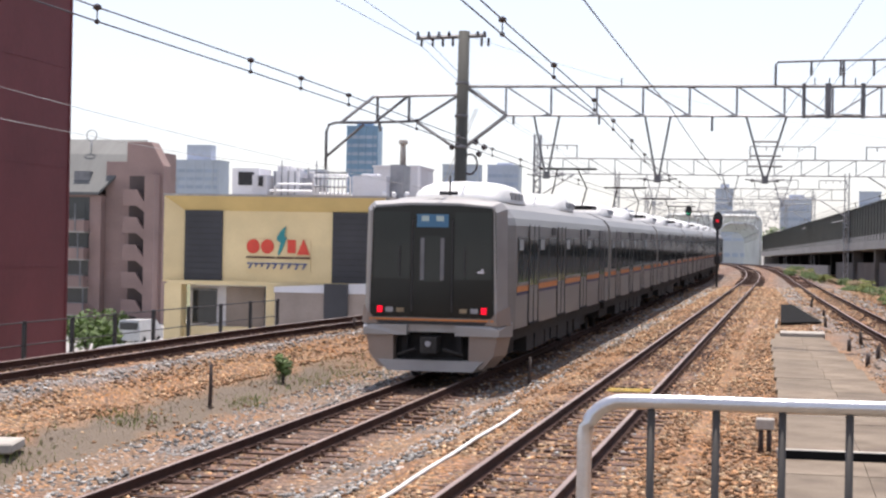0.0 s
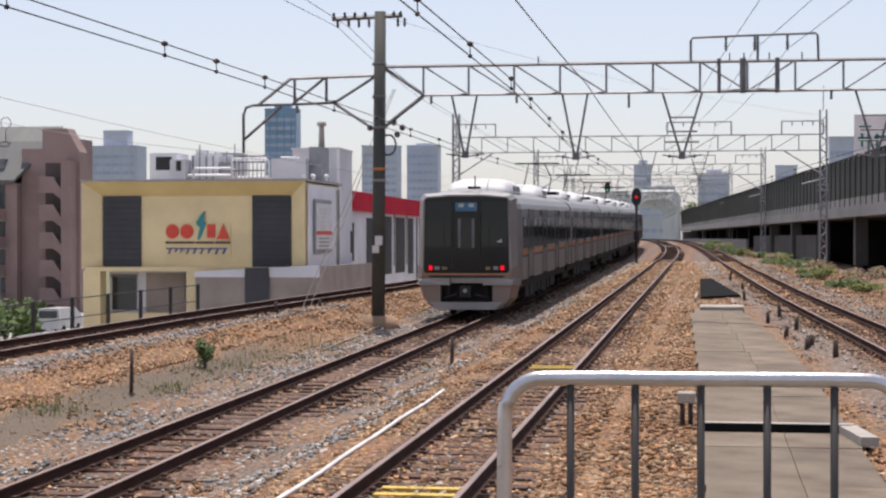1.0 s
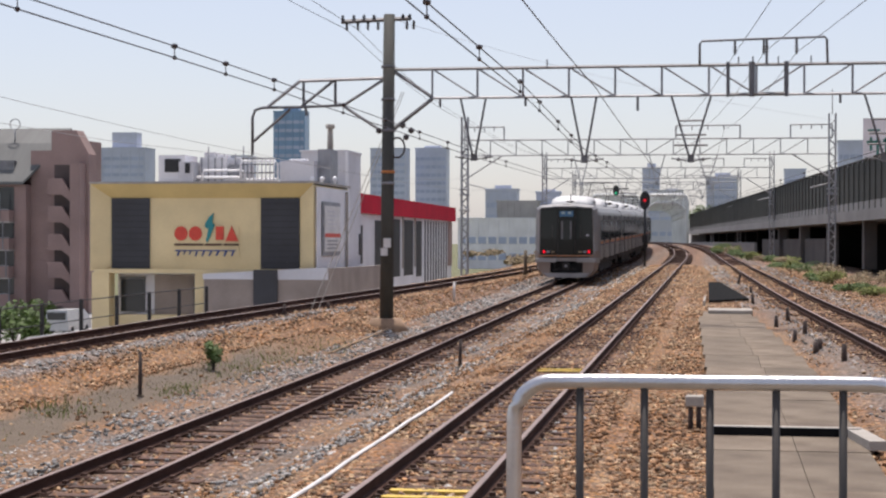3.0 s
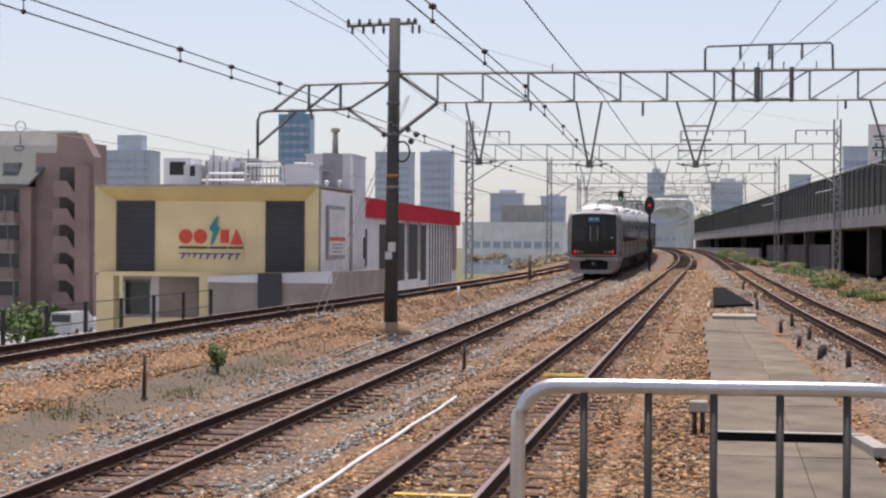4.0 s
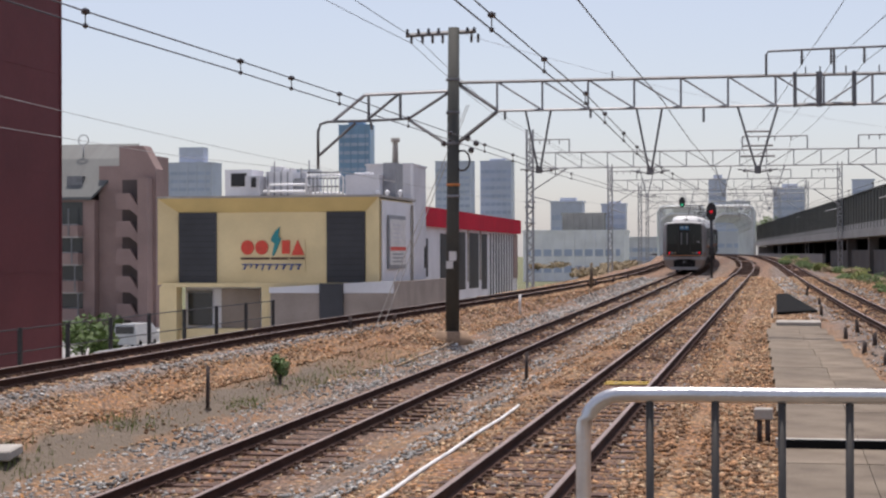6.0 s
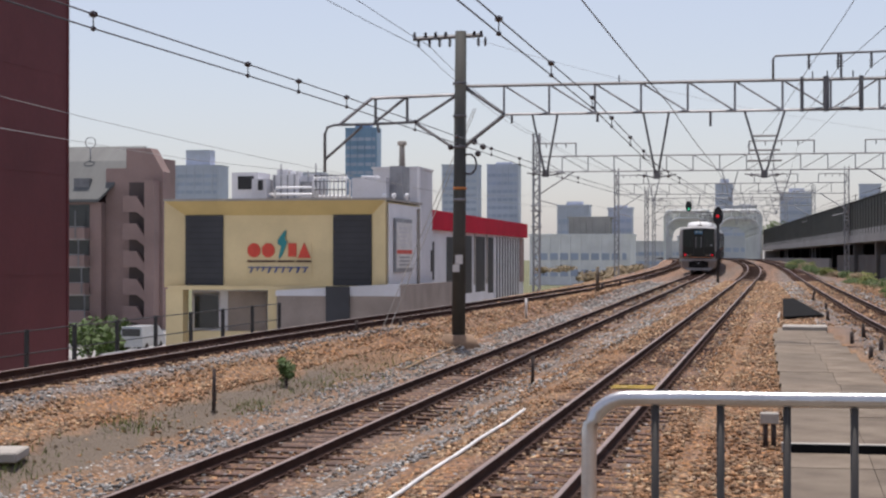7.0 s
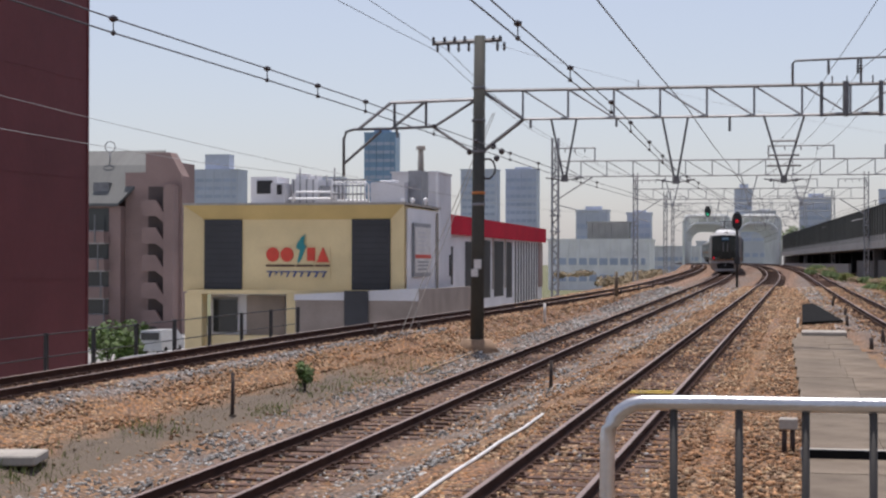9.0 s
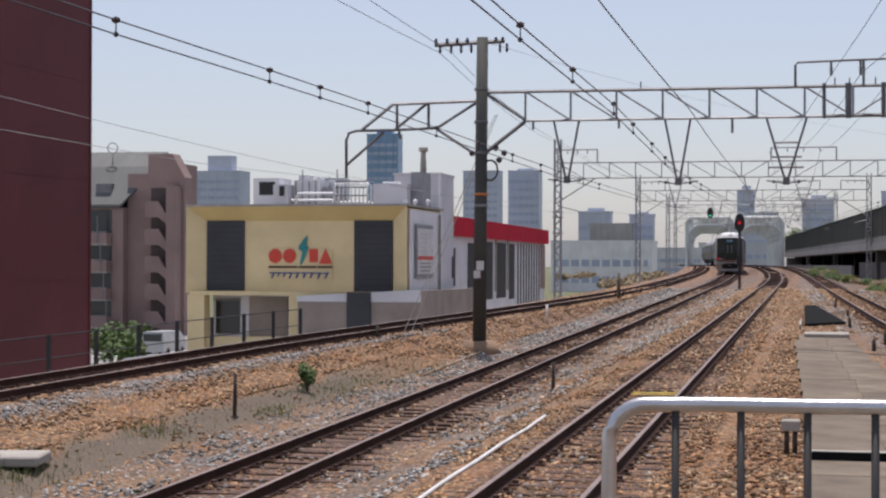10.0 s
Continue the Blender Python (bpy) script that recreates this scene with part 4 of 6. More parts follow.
def wall_run(name, pts, thick, z0, material, label):
    """A wall along plan points x, y with a top height at each."""
    o = Vector((pts[0][0], pts[0][1], z0))
    bm = bmesh.new()
    for (xa, ya, za), (xb, yb, zb) in zip(pts, pts[1:]):
        d = Vector((xb - xa, yb - ya, 0)).normalized()
        n = Vector((-d.y, d.x, 0)) * thick
        v = []
        for z_a, z_b in ((z0, z0), (za, zb)):
            v.append([bm.verts.new(Vector((p[0], p[1], zz)) + q - o) for p, zz, q in
                      (((xa, ya), z_a, Vector()), ((xb, yb), z_b, Vector()), ((xb, yb), z_b, n), ((xa, ya), z_a, n))])
        bm.faces.new(v[0][::-1])
        bm.faces.new(v[1])
        for k in range(4):
            bm.faces.new((v[0][k], v[0][(k + 1) % 4], v[1][(k + 1) % 4], v[1][k]))
    w = part(name, bm, material, at=Matrix.Translation(o))
    return tagged(w, label, "wall", kind="structure")


w = wall_run("ramp_wall", [(-29.3, 96.3, 0.55), (-22.1, 96.3, 0.95)], 0.25, -4, M_WALL_BROWN, "brown rendered ramp wall beside the club building")
wall_run("ramp_wall_side", [(-22.1, 96.55, 0.95), (-22.15, 114.0, 0.9)], 0.25, -4, M_WALL_BROWN, "brown rendered wall along the railway")
wall_run("ramp_coping", [(-29.35, 96.24, 0.62), (-22.0, 96.24, 1.02)], 0.37, 0.3, M_WALL_GREY, "grey coping on the ramp wall")
boxw = bmesh.new()
box(boxw, -26.3, 96.1, -4, -24.9, 96.28, 0.86)
tagged(part("dark_gate", boxw, M_PANEL_DK), "charcoal steel gate in the ramp wall", "gate")


# ---- grey block and the red-fascia building ----
def build_annex():
    a = thing("grey_block", -25, 112, -4, "plain pale grey rendered block behind the club", "building")
    boxpart("wall", a, -1.2, -4.8, 0, 1.75, -0.35, 12.2, M_WALL_GREY)
    boxpart("roof", a, -1.3, -4.9, 12.2, 1.82, -0.3, 12.32, M_WALL_GREY)
    boxpart("vent", a, 1.74, -0.9, 5.6, 1.82, -0.5, 7.0, M_BLACK)
    boxpart("corner_board", a, 1.70, -4.88, 0, 1.84, -4.5, 12.2, M_WALL_WHITE)
    r = thing("red_fascia_building", -23.4, 112, -4, "low grey shop building with a bright red fascia", "building")
    sk = -1.4 / 52
    bm = bmesh.new()

    def skew(vs):
        for v in vs:
            v.co.x += sk * v.co.y
    skew(box(bm, -7, 0.3, 0, -0.35, 51.5, 8.6))
    part("wall", bm, M_WALL_GREY, r)
    bm = bmesh.new()
    skew(box(bm, -7.2, -0.2, 8.42, 0.0, 52, 9.72))
    part("fascia", bm, M_REDFASCIA, r, "bright red fascia")
    for y0, y1, z0, z1 in ((1, 3, 5.6, 7.6), (8, 11, 4.6, 8.0), (14.2, 19.5, 4.4, 8.2), (21.5, 26.4, 4.4, 8.2), (28.2, 31.2, 4.2, 8.2)):
        bm = bmesh.new()
        skew(box(bm, -0.36, y0, z0 - 0.6, -0.32, y1, z1))
        part("window", bm, M_SHADEGLASS, r)
    for k in range(9):
        y = 32 + k * 1.75
        bm = bmesh.new()
        skew(box(bm, -0.34, y, 1.5, -0.27, y + 0.45, 8.42))
        part("white_fin", bm, M_WALL_WHITE, r)
        bm = bmesh.new()
        skew(box(bm, -0.345, y + 0.46, 1.5, -0.33, y + 1.74, 8.3))
        part("glazing", bm, M_SHADEGLASS, r)
    bm = bmesh.new()
    skew(box(bm, -0.34, 48.5, 4.2, -0.26, 51.3, 8.3))
    part("brick_panel", bm, M_APT, r, "brown tiled end panel")
    for y in (12.0, 13.5, 20.5, 27):
        bm = bmesh.new()
        skew(box(bm, -0.35, y, 4.4, -0.22, y + 0.25, 8.4))
        part("pilaster", bm, M_CONC_PALE, r)


build_annex()


# ---- the red-clad building ----
def build_red_clad():
    b = thing("red_clad_building", -22.5, 49, -4, "tall building clad in plain dark red metal sheet", "building")
    # near corner at y 43, far corner at y 49
    boxpart("wall", b, -12, -6.0, 0, 1.0, 0.0, 18.5, M_REDCLAD)
    boxpart("roof", b, -12.1, -6.1, 18.5, 1.1, 0.1, 18.7, M_STEEL_DK)
    for z in (3.0, 6.0, 9.0, 12.0, 15.0):
        boxpart("cladding_joint", b, 1.0, -6.0, z, 1.01, 0.0, z + 0.03, M_REDCLAD)
    boxpart("corner_trim", b, 0.97, -0.08, 0, 1.03, 0.02, 18.5, M_REDCLAD)
    boxpart("corner_trim", b, 0.94, -6.06, 0, 1.04, -5.9, 18.5, M_REDCLAD)


build_red_clad()


# ---- the brown apartment house ----
def build_apartments():
    a = thing("apartment_house", -60, 146, -4.6, "brown tiled apartment house with grey sloping roof and stair tower", "apartment house")
    # local: x 0 = -60, z 0 = street
    boxpart("body", a, -14, 0.3, 0, -1.0, 14, 12.1, M_APT)
    boxpart("rear_block", a, -14, 5.6, 12.35, 1.0, 14, 16.6, M_APT)
    bm = bmesh.new()
    v = [bm.verts.new(p) for p in ((-14, -0.3, 12.35), (-1.05, -0.3, 12.35), (1.1, 3.6, 16.0), (1.1, 6, 17.5), (-14, 6, 17.5), (-14, 3.6, 16.0))]
    bm.faces.new((v[0], v[1], v[2], v[5]))
    bm.faces.new((v[5], v[2], v[3], v[4]))
    ext = bmesh.ops.extrude_face_region(bm, geom=bm.faces[:])
    bmesh.ops.translate(bm, verts=[q for q in ext["geom"] if isinstance(q, bmesh.types.BMVert)], vec=(0, 0, -0.25))
    part("sloping_roof", bm, M_ROOF, a, "grey sloping sheet roof")
    bm = bmesh.new()
    box(bm, -3.9, 0.9, 13.2, -2.4, 1.6, 14.3)
    part("roof_hatch", bm, M_STEEL_DK, a)
    bm = bmesh.new()
    rod(bm, (-3.6, 4, 16.0), (-3.6, 4, 17.3), 0.06, 6)
    for k in range(12):
        t = k * 0.5236
        rod(bm, (-3.6 + 0.5 * math.cos(t), 4, 17.75 + 0.5 * math.sin(t)), (-3.6 + 0.5 * math.cos(t + 0.5236), 4, 17.75 + 0.5 * math.sin(t + 0.5236)), 0.05, 5)
    part("roof_aerial", bm, M_STEEL, a)
    for k in range(5):
        z = 11.3 - 2.5 * k
        p = boxpart("balcony", a, -5.5, -0.9, z - 2.5, -2.1, 0.3, z - 1.5, M_APT)
        boxpart("balcony_opening", a, -5.5, 0.24, z - 1.5, -2.1, 0.30, z + 0.6, M_DKGLASS)
        boxpart("balcony_slab", p, -5.6, -0.95, z - 2.62, -2.0, 0.3, z - 2.5, M_CONC_PALE)
        boxpart("balcony_rail", p, -5.5, -0.95, z - 1.45, -2.1, -0.9, z - 1.4, M_STEEL)
        boxpart("downpipe", a, -3.0 + 0.3 * k, -0.98, z - 2.5, -2.9 + 0.3 * k, -0.9, z, M_STEEL_DK)
        boxpart("narrow_window", a, -0.96 + 0.9, 1.5, z - 2.0, 0.02, 1.54, z + 0.2, M_DKGLASS)
    # bay between house and tower
    boxpart("bay_wall", a, -1.0, 1.4, 0, 1.2, 6, 15.2, M_APT)
    # stair tower with a chamfered top
    bm = bmesh.new()
    prof = [(1.0, 0), (4.5, 0), (4.5, 14.85), (3.3, 17.0), (1.0, 17.0)]
    f = [bm.verts.new((x, 1.3, z)) for x, z in prof]
    g = [bm.verts.new((x, 3.2, z)) for x, z in prof]
    bm.faces.new(f)
    bm.faces.new(g[::-1])
    for i in range(5):
        bm.faces.new((f[i], f[(i + 1) % 5], g[(i + 1) % 5], g[i]))
    part("stair_tower", bm, M_APT, a, "brown stair tower with a chamfered top")
    # flat slab on the tower face, its dark colour painting the recess's shade
    boxpart("stair_recess", a, 1.3, 1.24, 0.5, 3.3, 1.30, 13.9, M_APT_DK, "dark brown panel painted as the shade of the stair recess")
    boxpart("fin_wall", a, 3.3, -0.2, 0, 4.2, 1.3, 14.0, M_APT)
    for k in range(6):
        z = 12.2 - 2.48 * k
        bm = bmesh.new()
        pts = [(1.1, z - 1.0), (1.1, z + 0.45), (2.4, z + 0.45), (3.3, z - 0.9), (3.3, z - 1.7), (2.4, z - 1.0)]
        a0 = [bm.verts.new((x, 0.2, q)) for x, q in pts]
        b0 = [bm.verts.new((x, 0.5, q)) for x, q in pts]
        bm.faces.new(a0)
        bm.faces.new(b0[::-1])
        for i in range(6):
            bm.faces.new((a0[i], a0[(i + 1) % 6], b0[(i + 1) % 6], b0[i]))
        part("stair_parapet", bm, M_APT, a)


build_apartments()


# ---- the noise-barrier viaduct ----
def build_viaduct():
    x0, y0, x1, y1 = 12.4, 30.0, -4.6, 297.0
    L = math.hypot(x1 - x0, y1 - y0)
    v = thing("viaduct", x0, y0, 0, "grey concrete viaduct with a tall dark noise barrier", "viaduct", rz=math.degrees(math.atan2(y1 - y0, x1 - x0)) - 90)
    # girder, piers and backing sheet are near-black to paint the under-deck shade
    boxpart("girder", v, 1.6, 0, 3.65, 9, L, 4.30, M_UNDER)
    boxpart("deck_edge", v, -0.15, 0, 3.72, 1.6, L, 4.34, M_GIRDER)
    n = int(L / 2.0)
    for k in range(n):
        y = k * 2.0
        boxpart("barrier_panel", v, 0.0, y + 0.06, 4.342, 0.12, y + 1.94, 7.0, M_BARRIER)
    for k in range(n + 1):
        boxpart("barrier_post", v, -0.06, k * 2.0 - 0.06, 4.342, 0.14, k * 2.0 + 0.06, 7.08, M_BARRIER)
    boxpart("barrier_cap", v, -0.05, 0, 7.08, 0.17, L, 7.14, M_BARRIER)
    boxpart("parapet_kerb", v, -0.03, 0, 4.341, -0.002, L, 4.80, M_GIRDER, "pale concrete kerb below the barrier")
    boxpart("far_barrier", v, 8.8, 0, 4.302, 9, L, 7.0, M_BARRIER)
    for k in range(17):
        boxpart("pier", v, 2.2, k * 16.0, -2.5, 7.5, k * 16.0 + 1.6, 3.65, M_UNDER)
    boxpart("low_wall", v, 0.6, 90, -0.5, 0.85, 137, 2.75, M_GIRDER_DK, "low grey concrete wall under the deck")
    boxpart("low_wall", v, 0.2, 141, -0.5, 0.45, 262, 2.45, M_GIRDER)
    for k in range(8):
        boxpart("deck_bracket", v, 0.3, 6 + k * 16.0, 1.0, 1.0, 6.9 + k * 16.0, 3.72, M_GIRDER_DK)
    # added block, hides the bright gap below the deck's far end
    boxpart("end_abutment", v, 0.2, L - 4, -2.5, 9, L - 0.2, 3.645, M_GIRDER)
    boxpart("back_wall", v, 7.6, 0, -2.5, 7.9, L, 3.648, M_UNDER, "near-black sheet painted as the shade under the viaduct")


build_viaduct()


# ---- the truss bridges ----
def build_bridge(xl, xr, turn, label):
    yb, zb = 305.0, zt(305)
    b = thing("truss_bridge", (xl + xr) / 2, yb, zb, label, "railway bridge", "truss bridges", rz=turn)
    w, T, N, S = (xr - xl) / 2, 8.4, 18, 4.4
    for side in (-1, 1):
        for k in range(N):
            y = k * S
            bm = bmesh.new()
            bar(bm, (side * w, y, -1), (side * w, y, T - 0.85), 0.6 if k == 0 else 0.3)
            part("post", bm, M_BRIDGE, b)
            if k < N - 1:
                bm = bmesh.new()
                a, c = ((0, T) if k % 2 else (T - 0.5, 0))
                bar(bm, (side * w, y, a), (side * w, y + S, min(c, T - 0.5)), 0.24)
                part("diagonal", bm, M_BRIDGE, b)
        bm = bmesh.new()
        bar(bm, (side * w, 1.5, T - 0.5), (side * w, N * S, T - 0.5), 0.35)
        part("top_chord", bm, M_BRIDGE, b)
        bm = bmesh.new()
        bar(bm, (side * w, -1, -0.8), (side * w, N * S, -0.8), 0.6)
        part("bottom_chord", bm, M_BRIDGE, b)
    for k in range(N):
        bm = bmesh.new()
        y = k * S
        n = 8
        pts = [(-w, y, 4.4)] + [(-w + w * 0.62 * (1 - math.cos(i * math.pi / 2 / n)), y, 4.4 + 2.6 * math.sin(i * math.pi / 2 / n)) for i in range(1, n + 1)]
        pts = pts + [(-p[0], p[1], p[2]) for p in reversed(pts)]
        sweep(bm, pts, 0.24, 6)
        part("arched_brace", bm, M_BRIDGE, b)
        bm = bmesh.new()
        bar(bm, (-w + 0.9, y, T - 0.05), (w - 0.9, y, T - 0.05), 0.45 if k == 0 else 0.22)
        part("cross_beam", bm, M_BRIDGE, b)
        for q in (-1, 1):
            bm = bmesh.new()
            sweep(bm, [(q * (w - 0.9 * (1 - math.sin(i * math.pi / 12))), y, T - 0.9 + 0.85 * math.cos(i * math.pi / 12)) for i in range(7)], 0.3 if k == 0 else 0.18, 6)
            part("rounded_corner", bm, M_BRIDGE, b)
        if k < N - 1:
            bm = bmesh.new()
            bar(bm, (-w * (-1) ** k, y, T), (w * (-1) ** k, y + S, T - 0.2), 0.16)
            part("top_lacing", bm, M_BRIDGE, b)
    for k in range(5):
        bm = bmesh.new()
        x = -w + 2 * w * (k + 0.5) / 5
        bar(bm, (x, 0, 6.95), (x, 0, T), 0.16)
        part("portal_strut", bm, M_BRIDGE, b)
    boxpart("deck", b, -w, 0, -1.6, w, N * S, -0.35, M_STEEL_DK)
    boxpart("abutment", b, -w - 0.6, -3, -6.6, w + 0.6, 0.2, -0.9, M_CONC)


build_bridge(-21.5, -13.8, 3.1, "pale grey steel truss bridge with arched portal over two tracks")
build_bridge(-12.3, -5.2, 3.3, "pale grey steel truss bridge with arched portal over two tracks")


# ---- the distant town ----
def tower(x, y, w, d, h, m, floors, cols, label, top=0, z0=-4.0, win=None):
    t = thing("office_tower" if h > 25 else "low_building", x, y, z0, label, "tower" if h > 25 else "building", "distant town")
    boxpart("wall", t, -w / 2, 0, 0, w / 2, d, h, m)
    if top:
        boxpart("roof_block", t, -w * 0.22, d * 0.2, h, w * 0.28, d * 0.7, h + top, m)
    boxpart("roof", t, -w / 2 - 0.2, -0.2, h, w / 2 + 0.2, d + 0.2, h + 0.5, m)
    fh = h / (floors + 1)
    for k in range(floors):
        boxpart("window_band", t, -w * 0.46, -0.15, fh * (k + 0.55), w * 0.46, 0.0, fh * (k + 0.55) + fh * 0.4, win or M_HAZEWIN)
    for k in range(cols):
        xx = -w * 0.46 + w * 0.92 * (k + 0.5) / cols
        boxpart("pier", t, xx - w * 0.012, -0.35, 0, xx + w * 0.012, -0.15, h, m)
    return t


def px_x(p, y):
    """x on the plane at y of a sight line p/1000 to the right of the tracks' direction."""
    return p * y / 1000


# the M_TOWER colours here already hold the painted distance haze
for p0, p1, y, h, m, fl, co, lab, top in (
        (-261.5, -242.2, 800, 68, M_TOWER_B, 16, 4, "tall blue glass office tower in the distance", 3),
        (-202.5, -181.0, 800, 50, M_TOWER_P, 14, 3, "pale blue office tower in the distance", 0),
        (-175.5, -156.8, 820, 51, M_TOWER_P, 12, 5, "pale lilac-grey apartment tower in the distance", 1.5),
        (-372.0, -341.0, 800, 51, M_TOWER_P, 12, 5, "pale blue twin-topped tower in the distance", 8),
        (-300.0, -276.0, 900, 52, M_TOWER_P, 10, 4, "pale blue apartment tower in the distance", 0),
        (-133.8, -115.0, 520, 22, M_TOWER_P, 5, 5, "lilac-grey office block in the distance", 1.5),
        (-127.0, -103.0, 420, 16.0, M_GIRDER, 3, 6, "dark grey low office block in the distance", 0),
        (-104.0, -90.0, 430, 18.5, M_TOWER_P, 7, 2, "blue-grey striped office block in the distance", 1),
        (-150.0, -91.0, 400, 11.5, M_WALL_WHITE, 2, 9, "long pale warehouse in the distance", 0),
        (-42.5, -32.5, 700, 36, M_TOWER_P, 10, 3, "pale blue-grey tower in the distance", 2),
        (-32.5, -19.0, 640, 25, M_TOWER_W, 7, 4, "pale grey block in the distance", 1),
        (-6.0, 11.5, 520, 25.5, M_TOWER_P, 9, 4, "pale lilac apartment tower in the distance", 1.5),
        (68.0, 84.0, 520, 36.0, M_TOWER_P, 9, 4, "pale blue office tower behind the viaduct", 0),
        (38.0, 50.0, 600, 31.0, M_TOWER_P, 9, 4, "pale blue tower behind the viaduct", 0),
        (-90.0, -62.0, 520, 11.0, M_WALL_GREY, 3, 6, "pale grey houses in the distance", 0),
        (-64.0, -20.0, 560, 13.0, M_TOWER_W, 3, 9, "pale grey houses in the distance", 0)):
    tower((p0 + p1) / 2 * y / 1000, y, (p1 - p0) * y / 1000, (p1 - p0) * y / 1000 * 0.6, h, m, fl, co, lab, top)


def build_board():
    b = thing("roof_billboard", 26.5, 300, -1, "large white billboard with green writing on a tower roof", "billboard")
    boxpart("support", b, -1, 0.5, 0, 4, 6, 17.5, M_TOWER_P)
    boxpart("board", b, -2.0, 0, 17.3, 8.0, 0.4, 24.5, M_WALL_WHITE, "white billboard panel")
    for x0, z0, x1, z1 in ((-1.4, 20.2, 0.9, 20.7), (-0.9, 19.0, -0.5, 21.3), (0.2, 18.2, 0.6, 21.3), (-1.2, 22.3, 0.8, 22.6), (1.6, 18.4, 2.0, 21.2), (1.3, 20.4, 3.4, 20.9)):
        boxpart("green_bar", b, x0, -0.08, z0, x1, 0.0, z1, M_SIGNGREEN)


build_board()


# ---- the train ----
CAR = 20.0


def loft(bm, rings, close=True):
    n = len(rings[0])
    vs = [[bm.verts.new(p) for p in r] for r in rings]
    for a, b in zip(vs, vs[1:]):
        for k in range(n - 1):
            bm.faces.new((a[k], a[k + 1], b[k + 1], b[k]))
        bm.faces.new((a[n - 1], a[0], b[0], b[n - 1]))
    if close:
        bm.faces.new(vs[0][::-1])
        bm.faces.new(vs[-1])


def section(y, w, top, z0=0.97):
    h = top - 3.06
    return [(-w, y, z0), (-w, y, 2.0), (-w * 0.99, y, 2.92), (-w * 0.965, y, 3.06), (-w * 0.87, y, 3.06 + h * 0.42), (-w * 0.55, y, 3.06 + h * 0.85), (0, y, top),
            (w * 0.55, y, 3.06 + h * 0.85), (w * 0.87, y, 3.06 + h * 0.42), (w * 0.965, y, 3.06), (w * 0.99, y, 2.92), (w, y, 2.0), (w, y, z0)]


def bogie(c, y):
    b = boxpart("bogie", c, -1.0, y - 1.3, 0.38, 1.0, y + 1.3, 0.62, M_UNDER)
    for dy in (-1.05, 1.05):
        for s in (-1, 1):
            bm = bmesh.new()
            rod(bm, (s * 0.50, y + dy, 0.43), (s * 0.63, y + dy, 0.43), 0.43, 18)
            part("wheel", bm, M_UNDER, b)
    return b


def train_sides(c, doors, y_first, y_last):
    """Doors, windows and stripes on both sides."""
    for s in (-1, 1):
        x = s * 1.462
        def slab(name, y0, y1, z0, z1, m, out=0.0, th=0.012, par=c, label=""):
            xa, xb = s * (1.452 + out), s * (1.452 + out + th)
            lean = 0.0
            return boxpart(name, par, min(xa, xb), y0, z0, max(xa, xb), y1, z1, m, label)
        edges = [y_first] + [d for q in doors for d in (q - 0.72, q + 0.72)] + [y_last]
        for k in range(0, len(edges), 2):
            y0, y1 = edges[k] + 0.05, edges[k + 1] - 0.05
            if y1 - y0 > 0.4:
                slab("orange_stripe", y0, y1, 1.66, 1.77, M_ORANGE)
                slab("navy_stripe", y0, y1, 1.60, 1.655, M_NAVY)
            if y1 - y0 > 1.4:
                w = slab("window", y0 + 0.12, y1 - 0.12, 1.84, 2.70, M_TGLASS)
                slab("window_blind", y0 + 0.2, y0 + 0.85, 2.45, 2.66, M_BLIND, 0.012, 0.004, w)
                slab("window_sill", y0 + 0.12, y1 - 0.12, 1.80, 1.835, M_TRAIN_BRIGHT, 0.0, 0.03, w)
                ym = (y0 + y1) / 2
                slab("window_bar", ym - 0.05, ym + 0.05, 1.88, 2.68, M_BLACK, 0.012, 0.006, w)
            elif y1 - y0 > 0.5:
                slab("window", y0 + 0.1, y1 - 0.1, 1.9, 2.65, M_TGLASS)
        for q in doors:
            d = slab("door", q - 0.66, q + 0.66, 1.02, 2.86, M_TRAIN, 0.0, 0.008)
            for a in (-0.33, 0.33):
                slab("door_glass", q + a - 0.24, q + a + 0.24, 1.75, 2.65, M_TGLASS, 0.008, 0.006, d)
            for a in (-0.71, 0.71, 0):
                slab("door_seam", q + a - (0.05 if a else 0.02), q + a + (0.05 if a else 0.02), 0.99, 2.95, M_BLACK, 0.010, 0.008, d)
            slab("door_sill", q - 0.72, q + 0.72, 0.98, 1.02, M_UNDER, 0.01, 0.03, d)
        for yy in (6.4, 13.8):
            slab("route_sign", yy, yy + 0.55, 2.76, 2.92, M_BLACK)


def roof_gear(c, units, panto=None):
    for y0, y1, w, h in units:
        u = part("roof_unit", _hood(y0, y1, w, h), M_TRAIN_ROOF, c, "rounded pale air-conditioning unit")
        for k in range(3):
            boxpart("vent_grille", u, w * 0.80, y0 + 1.2 + k * 0.6, 3.46, w * 1.002, y0 + 1.7 + k * 0.6, 3.60, M_STEEL)
    if panto is not None:
        y = panto
        p = boxpart("pantograph_base", c, -0.8, y - 0.8, 3.56, 0.8, y + 0.8, 3.66, M_UNDER)
        bm = bmesh.new()
        for s in (-1, 1):
            rod(bm, (s * 0.5, y - 0.6, 3.66), (s * 0.5, y + 0.7, 4.2), 0.025, 5)
            rod(bm, (s * 0.5, y + 0.7, 4.2), (s * 0.3, y - 0.1, 4.75), 0.02, 5)
        rod(bm, (-0.85, y - 0.1, 4.75), (0.85, y - 0.1, 4.75), 0.03, 6)
        rod(bm, (-0.85, y + 0.2, 4.75), (0.85, y + 0.2, 4.75), 0.03, 6)
        part("pantograph_arm", bm, M_UNDER, p)


